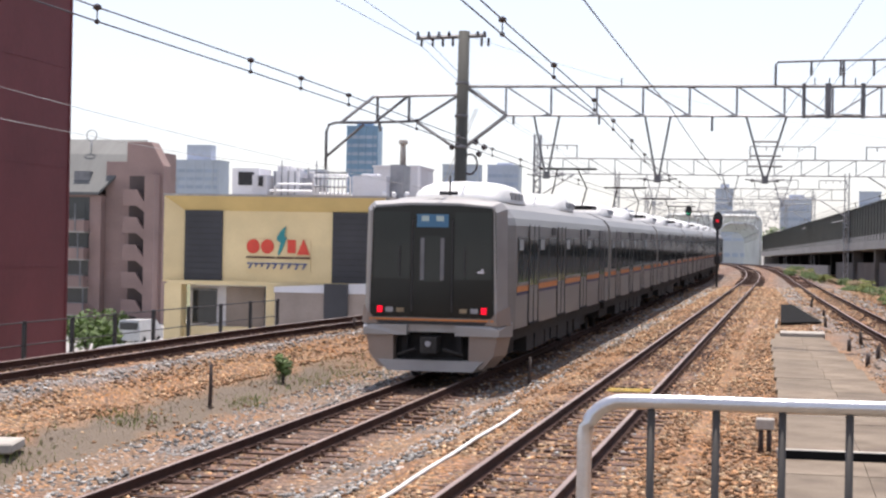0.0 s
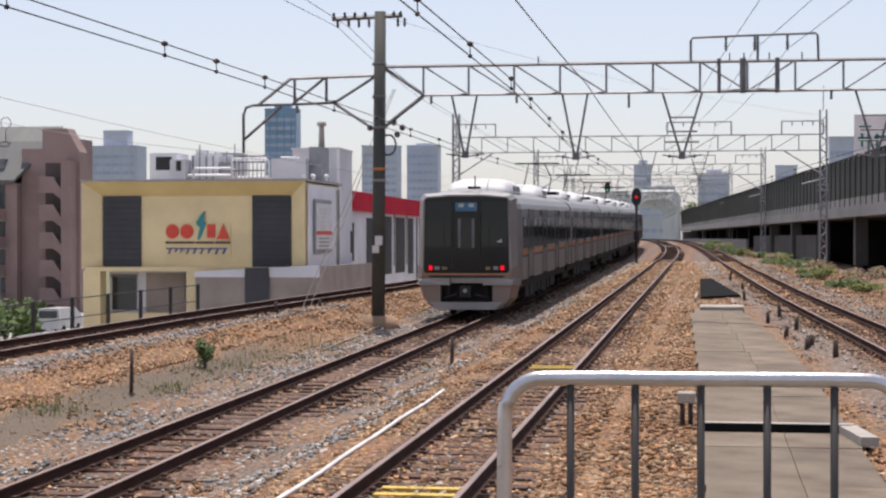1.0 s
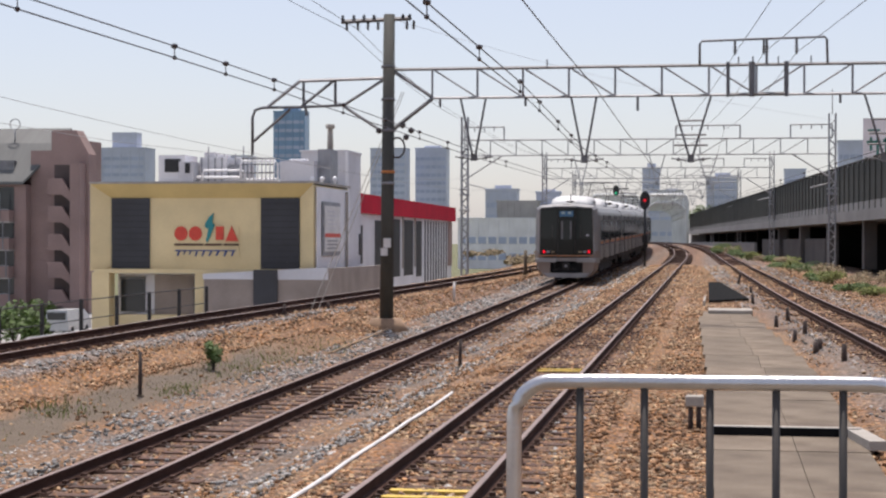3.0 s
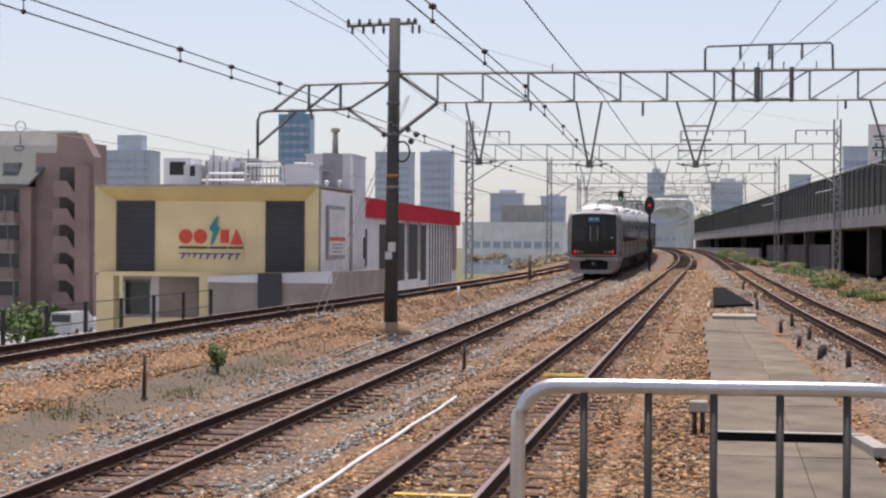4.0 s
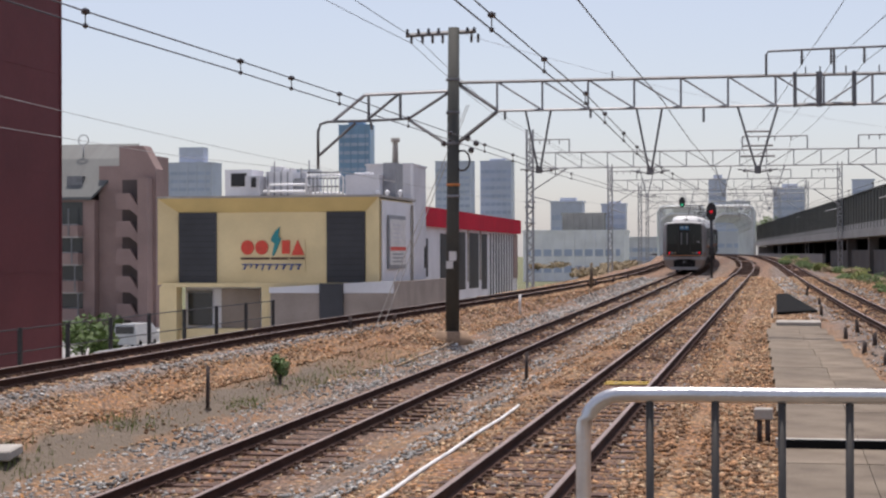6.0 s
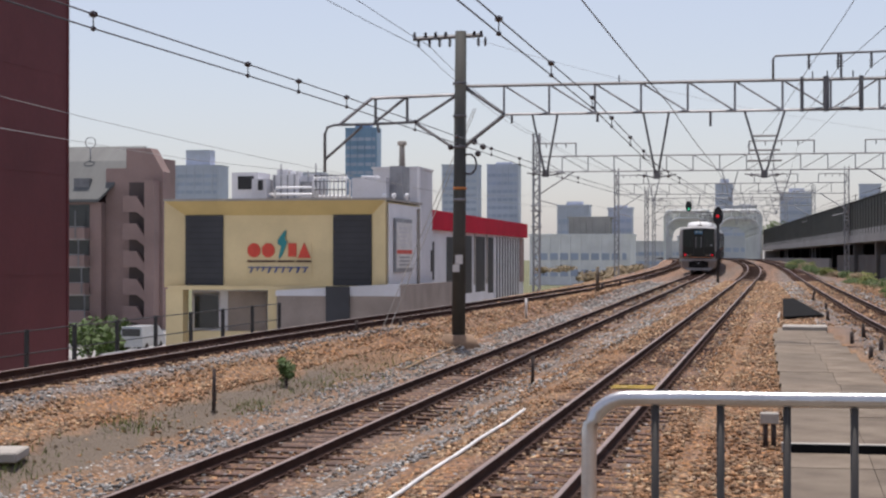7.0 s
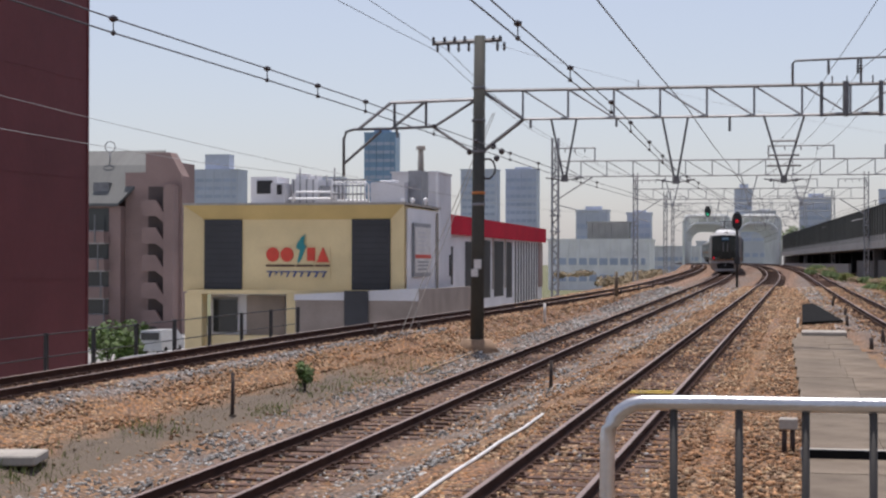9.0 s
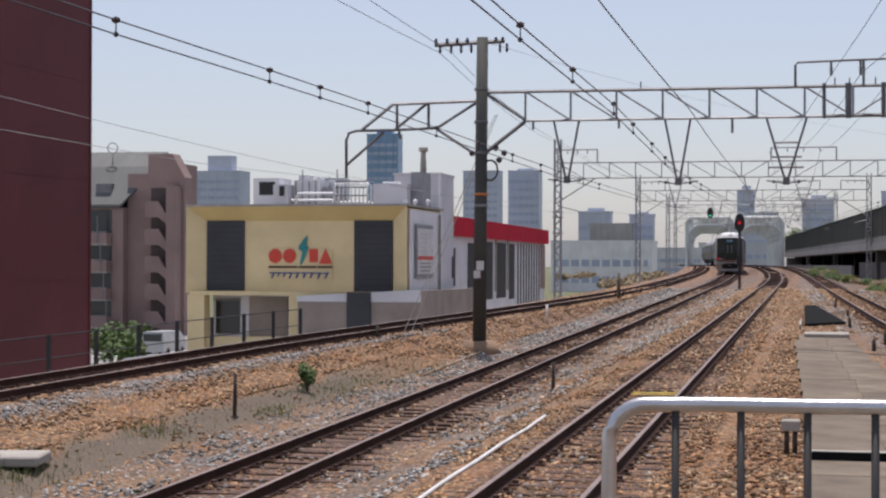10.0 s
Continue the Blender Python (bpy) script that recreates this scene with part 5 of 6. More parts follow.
def _hood(y0, y1, w, h):
    bm = bmesh.new()
    rings = []
    for y, k in ((y0, 0.05), (y0 + 0.15, 0.45), (y0 + 0.4, 0.75), (y0 + 0.8, 0.93), (y0 + 1.2, 1.0), (y1 - 1.2, 1.0), (y1 - 0.8, 0.93), (y1 - 0.4, 0.75), (y1 - 0.15, 0.45), (y1, 0.05)):
        ww = w * (0.82 + 0.18 * k)
        ring = [(-ww, y, 3.38)]
        for q in range(9):
            a = math.pi * (1 - q / 8)
            ring.append((ww * math.copysign(abs(math.cos(a)) ** 0.55, math.cos(a)), y, 3.40 + h * k * math.sin(a) ** 0.7))
        ring.append((ww, y, 3.38))
        rings.append(ring)
    loft(bm, rings)
    for f in bm.faces:
        f.smooth = True
    return bm


def under_gear(c, y0, y1, seed):
    rng = random.Random(seed)
    y = y0
    while y < y1 - 0.8:
        L = rng.uniform(0.8, 2.0)
        boxpart("equipment_box", c, -1.2, y, rng.uniform(0.28, 0.42), 1.2, min(y + L, y1), 0.84, M_UNDER)
        y += L + rng.uniform(0.15, 0.4)
    boxpart("underframe", c, -1.25, 0.5, 0.7, 1.25, 19.3, 0.968, M_UNDER)


def build_cab_car():
    c = thing("train_car", track_x(1, 30), 30, zt(30), "stainless commuter train rear car with black cab front and orange stripe", "train car", "cars of the commuter train")
    bm = bmesh.new()
    loft(bm, [section(0.42, 1.34, 3.40), section(0.95, 1.45, 3.48), section(19.55, 1.45, 3.48)])
    part("body", bm, M_TRAIN, c)
    # front: frame, black glass, lower panels
    bm = bmesh.new()
    def front(y, w0, w1, z0, z1, r=0.14):
        return [(-w0, y, z0), (-w1, y, z1 - r), (-w1 + r * 0.8, y, z1 - r * 0.15), (-w1 * 0.4, y, z1 + 0.03), (w1 * 0.4, y, z1 + 0.03), (w1 - r * 0.8, y, z1 - r * 0.15), (w1, y, z1 - r), (w0, y, z0)]
    loft(bm, [front(0.06, 1.25, 1.20, 0.92, 3.28), front(0.45, 1.38, 1.34, 0.90, 3.36)])
    part("cab_front_frame", bm, M_TRAIN_BRIGHT, c)
    bm = bmesh.new()
    loft(bm, [front(0.02, 1.225, 1.175, 1.19, 3.235, 0.10), front(0.08, 1.235, 1.185, 1.18, 3.24, 0.10)])
    g = part("cab_front_glass", bm, M_TFRONT, c, "glossy black wraparound front glass")
    for s in (-1, 1):
        boxpart("windscreen", g, min(s * 0.42, s * 1.12), 0.006, 1.9, max(s * 0.42, s * 1.12), 0.02, 3.14, M_SCREEN)
        boxpart("red_tail_lamp", g, s * 0.99 - 0.048, -0.012, 1.27, s * 0.99 + 0.048, 0.02, 1.39, M_REDLAMP, "lit red tail lamp")
        boxpart("headlamp", g, s * 0.81 - 0.07, -0.008, 1.28, s * 0.81 + 0.07, 0.02, 1.37, M_STEEL, "unlit headlamp")
        boxpart("headlamp", g, s * 0.60 - 0.07, -0.008, 1.28, s * 0.60 + 0.07, 0.02, 1.36, M_DRYGRASS, "amber-tinted lamp")
        boxpart("wiper", g, s * 0.62 - 0.015, -0.012, 1.95, s * 0.62 + 0.015, 0.006, 2.5, M_BLACK)
    d = boxpart("end_door", g, -0.36, 0.0, 1.25, 0.36, 0.02, 3.0, M_TFRONT)
    boxpart("door_glass", d, -0.24, -0.01, 1.85, 0.24, 0.0, 2.70, M_SCREEN)
    for s in (-1, 1):
        boxpart("door_edge", d, s * 0.38 - 0.015, -0.012, 1.3, s * 0.38 + 0.015, 0.01, 3.0, M_BLACK)
        boxpart("lit_window_strip", d, s * 0.19 - 0.035, -0.014, 1.88, s * 0.19 + 0.035, -0.01, 2.66, M_STEEL_DK)
    ds = boxpart("destination_sign", g, -0.30, -0.014, 2.86, 0.30, 0.012, 3.10, M_DEST, "lit blue destination display")
    for a in (-0.14, 0.14):
        boxpart("sign_bar", ds, a - 0.07, -0.022, 2.97, a + 0.07, -0.014, 3.07, M_DESTW)
    boxpart("white_mark", g, 0.86, -0.006, 2.02, 0.98, 0.01, 2.06, M_WALL_GREY)
    boxpart("white_mark", g, 0.93, -0.006, 2.065, 0.97, 0.01, 2.10, M_WALL_GREY)
    boxpart("orange_line", c, -1.18, -0.01, 1.13, 1.18, 0.07, 1.165, M_ORANGE)
    boxpart("black_line", c, -1.18, 0.0, 1.06, 1.18, 0.07, 1.125, M_BLACK)
    # bumper beam with slanted ends
    for s in (-1, 1):
        bm = bmesh.new()
        loft(bm, [[(s * 0.46, -0.05, 0.86), (s * 0.46, -0.05, 1.05), (s * 1.14, -0.03, 1.05), (s * 1.29, -0.05, 0.98), (s * 1.29, -0.05, 0.86)],
                  [(s * 0.46, 0.7, 0.86), (s * 0.46, 0.7, 1.10), (s * 1.3, 0.7, 1.12), (s * 1.44, 0.7, 1.10), (s * 1.44, 0.7, 0.84)]])
        part("bumper_beam", bm, M_TRAIN_BRIGHT, c)
        bm = bmesh.new()
        loft(bm, [[(s * 1.19, 0.0, 1.2), (s * 1.145, 0.0, 3.2), (s * 1.165, 0.0, 3.26), (s * 1.235, 0.0, 1.2)],
                  [(s * 1.19, 0.09, 1.2), (s * 1.145, 0.09, 3.2), (s * 1.165, 0.09, 3.26), (s * 1.235, 0.09, 1.2)]])
        part("front_edge_trim", bm, M_TRAIN_BRIGHT, c, "bright stainless edge beside the front glass")
        bm = bmesh.new()
        loft(bm, [[(s * 1.0, -0.02, 1.06), (s * 1.22, 0.0, 1.30), (s * 1.24, 0.0, 1.06)], [(s * 1.0, 0.5, 1.06), (s * 1.41, 0.5, 1.42), (s * 1.44, 0.5, 1.06)]])
        part("corner_gusset", bm, M_TRAIN_SKIRT, c)
        boxpart("jumper_cable", c, s * 0.52 - 0.05, 0.12, 0.52, s * 0.52 + 0.05, 0.22, 0.86, M_UNDER)
    for s in (-1, 1):
        bm = bmesh.new()
        loft(bm, [[(s * 0.72, 0.0, 0.26), (s * 0.72, 0.0, 0.86), (s * 1.24, 0.03, 0.86), (s * 1.18, 0.03, 0.50), (s * 0.98, 0.0, 0.26)],
                  [(s * 0.72, 0.75, 0.26), (s * 0.72, 0.75, 0.86), (s * 1.40, 0.75, 0.86), (s * 1.32, 0.75, 0.50), (s * 1.1, 0.75, 0.26)]])
        part("skirt", bm, M_TRAIN_SKIRT, c, "warm grey front skirt")
    bm = bmesh.new()
    loft(bm, [[(-0.80, -0.06, 0.20), (-1.0, -0.06, 0.40), (1.0, -0.06, 0.40), (0.80, -0.06, 0.20)], [(-0.95, 0.6, 0.20), (-1.1, 0.6, 0.40), (1.1, 0.6, 0.40), (0.95, 0.6, 0.20)]])
    part("snowplough", bm, M_GUARD, c, "pale grey obstacle guard")
    boxpart("coupler_recess", c, -0.73, 0.32, 0.3, 0.73, 0.6, 1.04, M_UNDER)
    bm = bmesh.new()
    box(bm, -0.15, -0.28, 0.55, 0.15, 0.3, 0.84)
    rod(bm, (0, -0.3, 0.70), (0, -0.24, 0.70), 0.07, 10)
    rod(bm, (-0.62, 0.0, 0.5), (-0.25, -0.15, 0.62), 0.03, 6)
    rod(bm, (0.62, 0.0, 0.5), (0.25, -0.15, 0.62), 0.03, 6)
    rod(bm, (-0.6, 0.1, 0.40), (0.6, 0.1, 0.42), 0.03, 6)
    part("coupler", bm, M_COUPLER, c)
    bm = bmesh.new()
    rod(bm, (0, -0.32, 0.72), (0, -0.28, 0.72), 0.055, 10)
    part("coupler_pin", bm, M_STEEL, c)
    train_sides(c, (3.4, 8.1, 12.85, 17.55), 1.0, 19.4)
    roof_gear(c, ((2.4, 6.4, 0.95, 0.42), (12.2, 15.6, 0.95, 0.42)))
    bm = bmesh.new()
    rod(bm, (0.1, 1.2, 3.45), (0.1, 1.2, 3.85), 0.02, 6)
    rod(bm, (-0.1, 1.2, 3.52), (0.25, 1.2, 3.52), 0.04, 6)
    part("aerial", bm, M_BLACK, c)
    for y in (2.6, 16.4):
        bogie(c, y)
    under_gear(c, 4.4, 14.8, 3)
    return c


def full_section(c):
    """Brings a car's cross-section to the full loading gauge."""
    seen = set()
    for ob in c.children_recursive:
        if ob.data.name not in seen:
            seen.add(ob.data.name)
            ob.data.transform(Matrix.Diagonal((1.10, 1.0, 1.11, 1.0)))
    return c


def build_mid_car():
    c = thing("train_car", track_x(1, 50), 50, zt(50), "stainless commuter train car with orange and navy stripe", "train car", "cars of the commuter train")
    bm = bmesh.new()
    loft(bm, [section(0.2, 1.45, 3.48), section(19.55, 1.45, 3.48)])
    part("body", bm, M_TRAIN, c)
    boxpart("gangway", c, -0.7, -0.3, 0.95, 0.7, 0.25, 3.0, M_UNDER)
    train_sides(c, (2.6, 7.4, 12.2, 17.0), 0.3, 19.4)
    roof_gear(c, ((3.4, 6.6, 0.95, 0.42), (11.6, 14.8, 0.95, 0.42)), 1.6)
    for y in (2.9, 16.7):
        bogie(c, y)
    under_gear(c, 4.7, 15.0, 5)
    return c


TRAIN = [full_section(build_cab_car())]
mid = full_section(build_mid_car())
TRAIN.append(mid)
for k in range(5):
    TRAIN.append(copy_thing(mid, Matrix.Translation((track_x(1, 70 + 20 * k), 70 + 20 * k, zt(70 + 20 * k)))))


def train_y(t):
    return 34.6 + 17.0 * t - 0.25 * t * t


def car_pose(k, t):
    y = train_y(t) + k * CAR
    x0, x1 = track_x(1, y), track_x(1, y + 19.5)
    z0, z1 = track_z(1, y), track_z(1, y + 19.5)
    return pose(x0, y, z0, math.degrees(math.atan2(z1 - z0, 19.5)), 0, -math.degrees(math.atan2(x1 - x0, 19.5)))


# ---- signals ----
def signal_post(x, y, zh, label, red):
    z = zt(y) - 0.4
    s = thing("railway_signal", x, y, z, label, "railway signal", "signals")
    bm = bmesh.new()
    rod(bm, (0, 0, 0), (0, 0, zh), 0.09, 10)
    part("post", bm, M_BLACK, s)
    bm = bmesh.new()
    pts = [(0.34 * math.cos(a), 0.62 * math.sin(a)) for a in [k * math.pi / 10 for k in range(20)]]
    a0 = [bm.verts.new((px, -0.06, zh + 0.6 + pz)) for px, pz in pts]
    b0 = [bm.verts.new((px, 0.06, zh + 0.6 + pz)) for px, pz in pts]
    bm.faces.new(a0)
    bm.faces.new(b0[::-1])
    for i in range(20):
        bm.faces.new((a0[i], a0[(i + 1) % 20], b0[(i + 1) % 20], b0[i]))
    h = part("backboard", bm, M_BLACK, s, "oval black backboard")
    for k, dz in enumerate((0.35, 0.0, -0.35)):
        bm = bmesh.new()
        rod(bm, (0, -0.22, zh + 0.6 + dz + 0.10), (0, -0.06, zh + 0.6 + dz + 0.10), 0.14, 10)
        part("lamp_hood", bm, M_BLACK, h)
        bm = bmesh.new()
        lit = (red and k == 1) or (not red and k == 2)
        rod(bm, (0, -0.24, zh + 0.6 + dz), (0, -0.20, zh + 0.6 + dz), 0.11, 10)
        part("lens", bm, (M_SIGLAMP if red else M_GREENLAMP) if lit else M_BLACK, h)
    boxpart("signal_box", s, -0.18, -0.15, zh * 0.45, 0.18, 0.15, zh * 0.45 + 0.5, M_BLACK)
    boxpart("base", s, -0.3, -0.3, 0, 0.3, 0.3, 0.25, M_CONC_PALE)
    bm = bmesh.new()
    for k in range(int(zh / 0.4)):
        rod(bm, (-0.2, 0.12, 0.6 + 0.4 * k), (0.2, 0.12, 0.6 + 0.4 * k), 0.02, 5)
    part("ladder", bm, M_BLACK, s)


signal_post(-4.75, 116.2, 4.05, "black railway signal showing red beside the track", True)


def hung_signal(x, y, z):
    s = thing("railway_signal", x, y, z, "small black signal showing green mounted on a gantry", "railway signal", "signals")
    bm = bmesh.new()
    pts = [(0.36 * math.cos(a), 0.62 * math.sin(a)) for a in [k * math.pi / 8 for k in range(16)]]
    a0 = [bm.verts.new((px, -0.05, pz)) for px, pz in pts]
    b0 = [bm.verts.new((px, 0.05, pz)) for px, pz in pts]
    bm.faces.new(a0)
    bm.faces.new(b0[::-1])
    for i in range(16):
        bm.faces.new((a0[i], a0[(i + 1) % 16], b0[(i + 1) % 16], b0[i]))
    h = part("backboard", bm, M_BLACK, s)
    for dz, m in ((0.3, M_BLACK), (0.0, M_BLACK), (-0.3, M_GREENLAMP)):
        bm = bmesh.new()
        rod(bm, (0, -0.2, dz), (0, -0.05, dz), 0.11, 10)
        part("lens", bm, m, h)
    boxpart("bracket", s, -0.06, 0.05, -0.3, 0.06, 0.62, 0.5, M_BLACK)


hung_signal(-11.3, 196.4, 8.3)


# ---- the platform end and its railing ----
def build_platform():
    pl = tagged(thing("platform", 0.6, -18, 0, "concrete station platform end", "platform"), kind="structure")
    boxpart("slab", pl, -1.55, -40, 0.75, 2.0, 23.4, 1.122, M_CONC)
    boxpart("base", pl, -1.4, -40, -0.4, 1.85, 23.3, 0.75, M_CONC)
    f = thing("railing", 0.008, 5.3, 1.122, "brushed stainless steel railing with round posts at the platform end", "railing")
    bm = bmesh.new()
    pts = [(-0.62, 0, 0.0), (-0.62, 0, 0.5), (-0.618, 0, 0.86)]
    pts += [(-0.62 + 0.12 * (1 - math.cos(a)), 0, 0.87 + 0.125 * math.sin(a)) for a in [radians(k * 10) for k in range(1, 10)]]
    pts += [(-0.3, 0, 0.998), (0.0, 0, 0.998), (0.3, 0, 1.0), (0.44, 0, 1.0)]
    pts += [(0.47 + 0.12 * math.sin(a), 0, 0.875 + 0.125 * math.cos(a)) for a in [radians(k * 10) for k in range(1, 9)]]
    pts += [(0.59, 0, 0.86), (0.59, 0, 0.0)]
    sweep(bm, pts, 0.0235, 14)
    part("top_rail", bm, M_STAINLESS, f)
    for x in (-0.415, -0.218, -0.02, 0.178, 0.376):
        bm = bmesh.new()
        rod(bm, (x, 0, 0.0), (x, 0, 0.985), 0.0125, 10)
        part("baluster", bm, M_STAINLESS_BAR, f)
    bm = bmesh.new()
    rod(bm, (-0.62, 0, 0.08), (0.59, 0, 0.08), 0.016, 10)
    part("bottom_rail", bm, M_STAINLESS_BAR, f)


build_platform()


# ---- the concrete path and things beside it ----
def build_path():
    rng = random.Random(5)
    p = tagged(thing("pavement", 0.8, 18, 0.0, "worn tan concrete slab path between the tracks", "path"), kind="structure")
    y = 5.6
    k = 0
    while y < 55.0:
        L = 3.1
        z = zt(y) - 0.16
        f = (y - 20) / 33
        xl, xr = float(np.interp(y, [5, 22, 32, 49, 56], [0.05, -0.06, -0.2, -0.5, -0.28])), float(np.interp(y, [5, 22, 32, 49, 56], [1.8, 1.84, 1.83, 1.2, 0.88]))
        cuts = [xl, xl + (xr - xl) * 0.54, xr]
        for a, b in zip(cuts, cuts[1:]):
            bm = bmesh.new()
            box(bm, a + 0.004, 0.004, -0.12, b - 0.004, L - 0.004, 0.0)
            ob = part("slab", bm, M_CONC, p, at=pose(-0.8, y - 18, z + rng.uniform(-0.003, 0.003), 0.516, rng.uniform(-0.1, 0.1), 0))
        y += L
    # cable duct crossing the path
    d = thing("cable_duct", 0.6, 22.6, zt(22.6) - 0.165, "pale concrete cable duct edge crossing the path", "duct")
    boxpart("duct_kerb", d, -0.72, 0.0, 0.0, 1.25, 0.16, 0.12, M_CONC_PALE)
    # black strip painted as the shade inside the duct's slot
    boxpart("duct_slot", d, -0.68, -0.03, 0.0, 1.22, -0.004, 0.112, M_TAR)
    bm = bmesh.new()
    box(bm, 0, 0, 0, 0.22, 1.6, 0.11)
    part("duct_kerb", bm, M_CONC_PALE, d, at=pose(1.25, 0.28, 0, 0, 0, 187))
    # white capped pipe pair
    v = thing("trackside_box", -0.29, 23.9, zt(23.9) - 0.25, "pair of rusty stub posts with a pale cap", "trackside box")
    for x in (-0.05, 0.06):
        bm = bmesh.new()
        rod(bm, (x, 0, 0), (x, 0, 0.32), 0.035, 8)
        part("stub_post", bm, M_RUSTPOST, v)
    boxpart("cap", v, -0.12, -0.1, 0.32, 0.13, 0.12, 0.47, M_CONC_PALE, "", 0.015)
    # sheet-covered pit beyond the path
    q = thing("cable_pit", 0.25, 64, zt(64) - 0.24, "dark covered cable pit with a pale kerb", "cable pit")
    bm = bmesh.new()
    loft(bm, [[(-0.52, -2, 0.0), (-0.52, -2, 0.12), (0.95, 1, 0.10), (0.95, 1, 0.0)], [(-0.62, 18, 0.0), (-0.62, 18, 0.30), (-0.12, 20, 0.28), (-0.12, 20, 0.0)]])
    part("pit_cover", bm, M_TAR, q, "", 0.0)
    boxpart("kerb", q, -0.70, -4.2, -0.1, -0.64, 2.0, 0.16, M_CONC_PALE)
    boxpart("front_slab", q, -0.5, -10.3, -0.15, 0.85, -8.6, 0.10, M_CONC_PALE, "pale broken concrete slab", 0.02)
    r = random.Random(9)
    for x, y in ((1.53, 45.0), (1.74, 39.5), (2.01, 35.9), (1.91, 47.2), (2.07, 41.5), (2.15, 36.8), (2.4, 33.4), (1.2, 58), (1.3, 66), (0.95, 76), (1.1, 84)):
        s = thing("rusty_stub", x * 1.07, y * 1.07, ballast_top(x * 1.07, y * 1.07) - 0.02, "short rusty stub post in the ballast", "stub post", "rusty stubs")
        bm = bmesh.new()
        h = r.uniform(0.28, 0.42)
        rod(bm, (0, 0, 0), (r.uniform(-0.03, 0.03), 0, h), 0.06, 8, 0.05)
        part("post", bm, M_RUSTPOST, s)


build_path()


# ---- trackside furniture ----
def trackside():
    def post(x, y, h, r, m, label, cat="post"):
        x, y = x * 1.07, y * 1.07
        s = thing("trackside_post", x, y, ballast_top(x, y) - 0.02, label, cat, "trackside posts")
        bm = bmesh.new()
        rod(bm, (0, 0, 0), (0.01, 0, h), r, 10, r * 0.9)
        part("shaft", bm, m, s)
        boxpart("foot", s, -r * 1.6, -r * 1.6, 0, r * 1.6, r * 1.6, 0.05, M_CONC)
        return s
    post(-9.15, 26.6, 0.78, 0.035, M_RUSTPOST, "thin dark marker post standing in weeds")
    post(-5.0, 33.7, 0.62, 0.04, M_RUSTPOST, "short dark rusty post beside the track")
    post(-9.16, 60.2, 0.75, 0.05, M_WHITE, "short white marker post in rusty ballast")
    post(-9.25, 84.0, 1.35, 0.10, M_CONC, "weathered concrete post beside the track")
    post(-11.1, 43.6, 0.35, 0.05, M_RUSTPOST, "short rusty stub post in ballast")
    post(-10.7, 47.0, 0.25, 0.05, M_RUSTPOST, "short rusty stub post in ballast")
    for y in (88, 96, 104, 112, 121, 130):
        post(track_x(0, y) + 1.6, y, 0.4, 0.06, M_RUSTPOST, "short rusty stub post in ballast")
    # marker board with a numeral
    b = thing("marker_board", -5.03, 16.6, ballast_top(-5.03, 16.6) - 0.06, "small white marker board with a black numeral", "marker")
    boxpart("board", b, -0.10, -0.02, 0.0, 0.10, 0.03, 0.24, M_WHITE, "", 0.006)
    cu = bpy.data.curves.new("numeral", "FONT")
    cu.body, cu.size, cu.extrude, cu.align_x = "6", 0.19, 0.003, "CENTER"
    tx = new("numeral", cu)
    cu.materials.append(M_BLACK)
    tx.parent = b
    tx.matrix_basis = pose(0, -0.026, 0.06, 90, 0, 0)
    # white conduits along the tracks
    def conduit(x0, y0, x1, y1, w, lab, m=M_WHITE):
        o = Vector((x0, y0, ballast_top(x0, y0)))
        bm = bmesh.new()
        n = max(2, int(abs(y1 - y0) / 1.0))
        pts = []
        for k in range(n + 1):
            f = k / n
            y = y0 + (y1 - y0) * f
            x = x0 + (x1 - x0) * f + 0.012 * math.sin(k * 1.7)
            pts.append(Vector((x, y, ballast_top(x, y) + w + 0.02 + 0.004 * math.sin(k * 0.9))) - o)
        sweep(bm, pts, w, 8)
        return tagged(part("conduit", bm, m, at=Matrix.Translation(o)), lab, "conduit")
    conduit(-4.1, 13, -4.18, 27.4, 0.026, "white plastic cable conduit lying on ballast")
    conduit(-9.1, 40.0, -9.4, 52.0, 0.022, "thin pale cable conduit lying along the ballast shoulder", M_STONE_TAN)
    conduit(-14.6, 35.0, -14.3, 75.0, 0.035, "thin grey cable lying beside the outer track", M_STEEL)
    # yellow stop marks between the rails
    for yy, n in ((32.0, 2), (16.9, 2)):
        s = thing("stop_mark", -2.87, yy, zt(yy) - 0.16, "worn yellow stop mark painted on boards between the rails", "stop mark", "stop marks")
        for k in range(n):
            boxpart("board", s, -0.42, k * 0.45 - 0.08, -0.03, 0.42, k * 0.45 + 0.08, 0.012, M_YPAINT)
    # guy wires from the embankment
    g = thing("guy_wires", -11.4, 47.0, zt(47) - 0.3, "pair of thin pale stay wires anchored in ballast", "stay wires")
    for dx in (0.0, 0.22):
        bm = bmesh.new()
        rod(bm, (dx, 0, 0), (2.05 + dx * 0.3, 4, 6.9), 0.012, 5)
        part("wire", bm, M_CONC_PALE, g)
    boxpart("anchor", g, -0.1, -0.1, -0.1, 0.3, 0.1, 0.12, M_RUSTPOST)
    # lineside fence on the bank
    f = thing("lineside_fence", -15.3, 40, zt(40) - 0.2, "low dark wire fence along the embankment", "fence")
    ys = list(np.arange(24, 50, 2.3))
    for y in ys:
        boxpart("fence_post", f, track_x(0, y) - 2.35 + 15.3, y - 40 - 0.04, zt(y) - zt(40) - 0.2, track_x(0, y) - 2.27 + 15.3, y - 40 + 0.04, zt(y) - zt(40) + 0.95, M_BLACK)
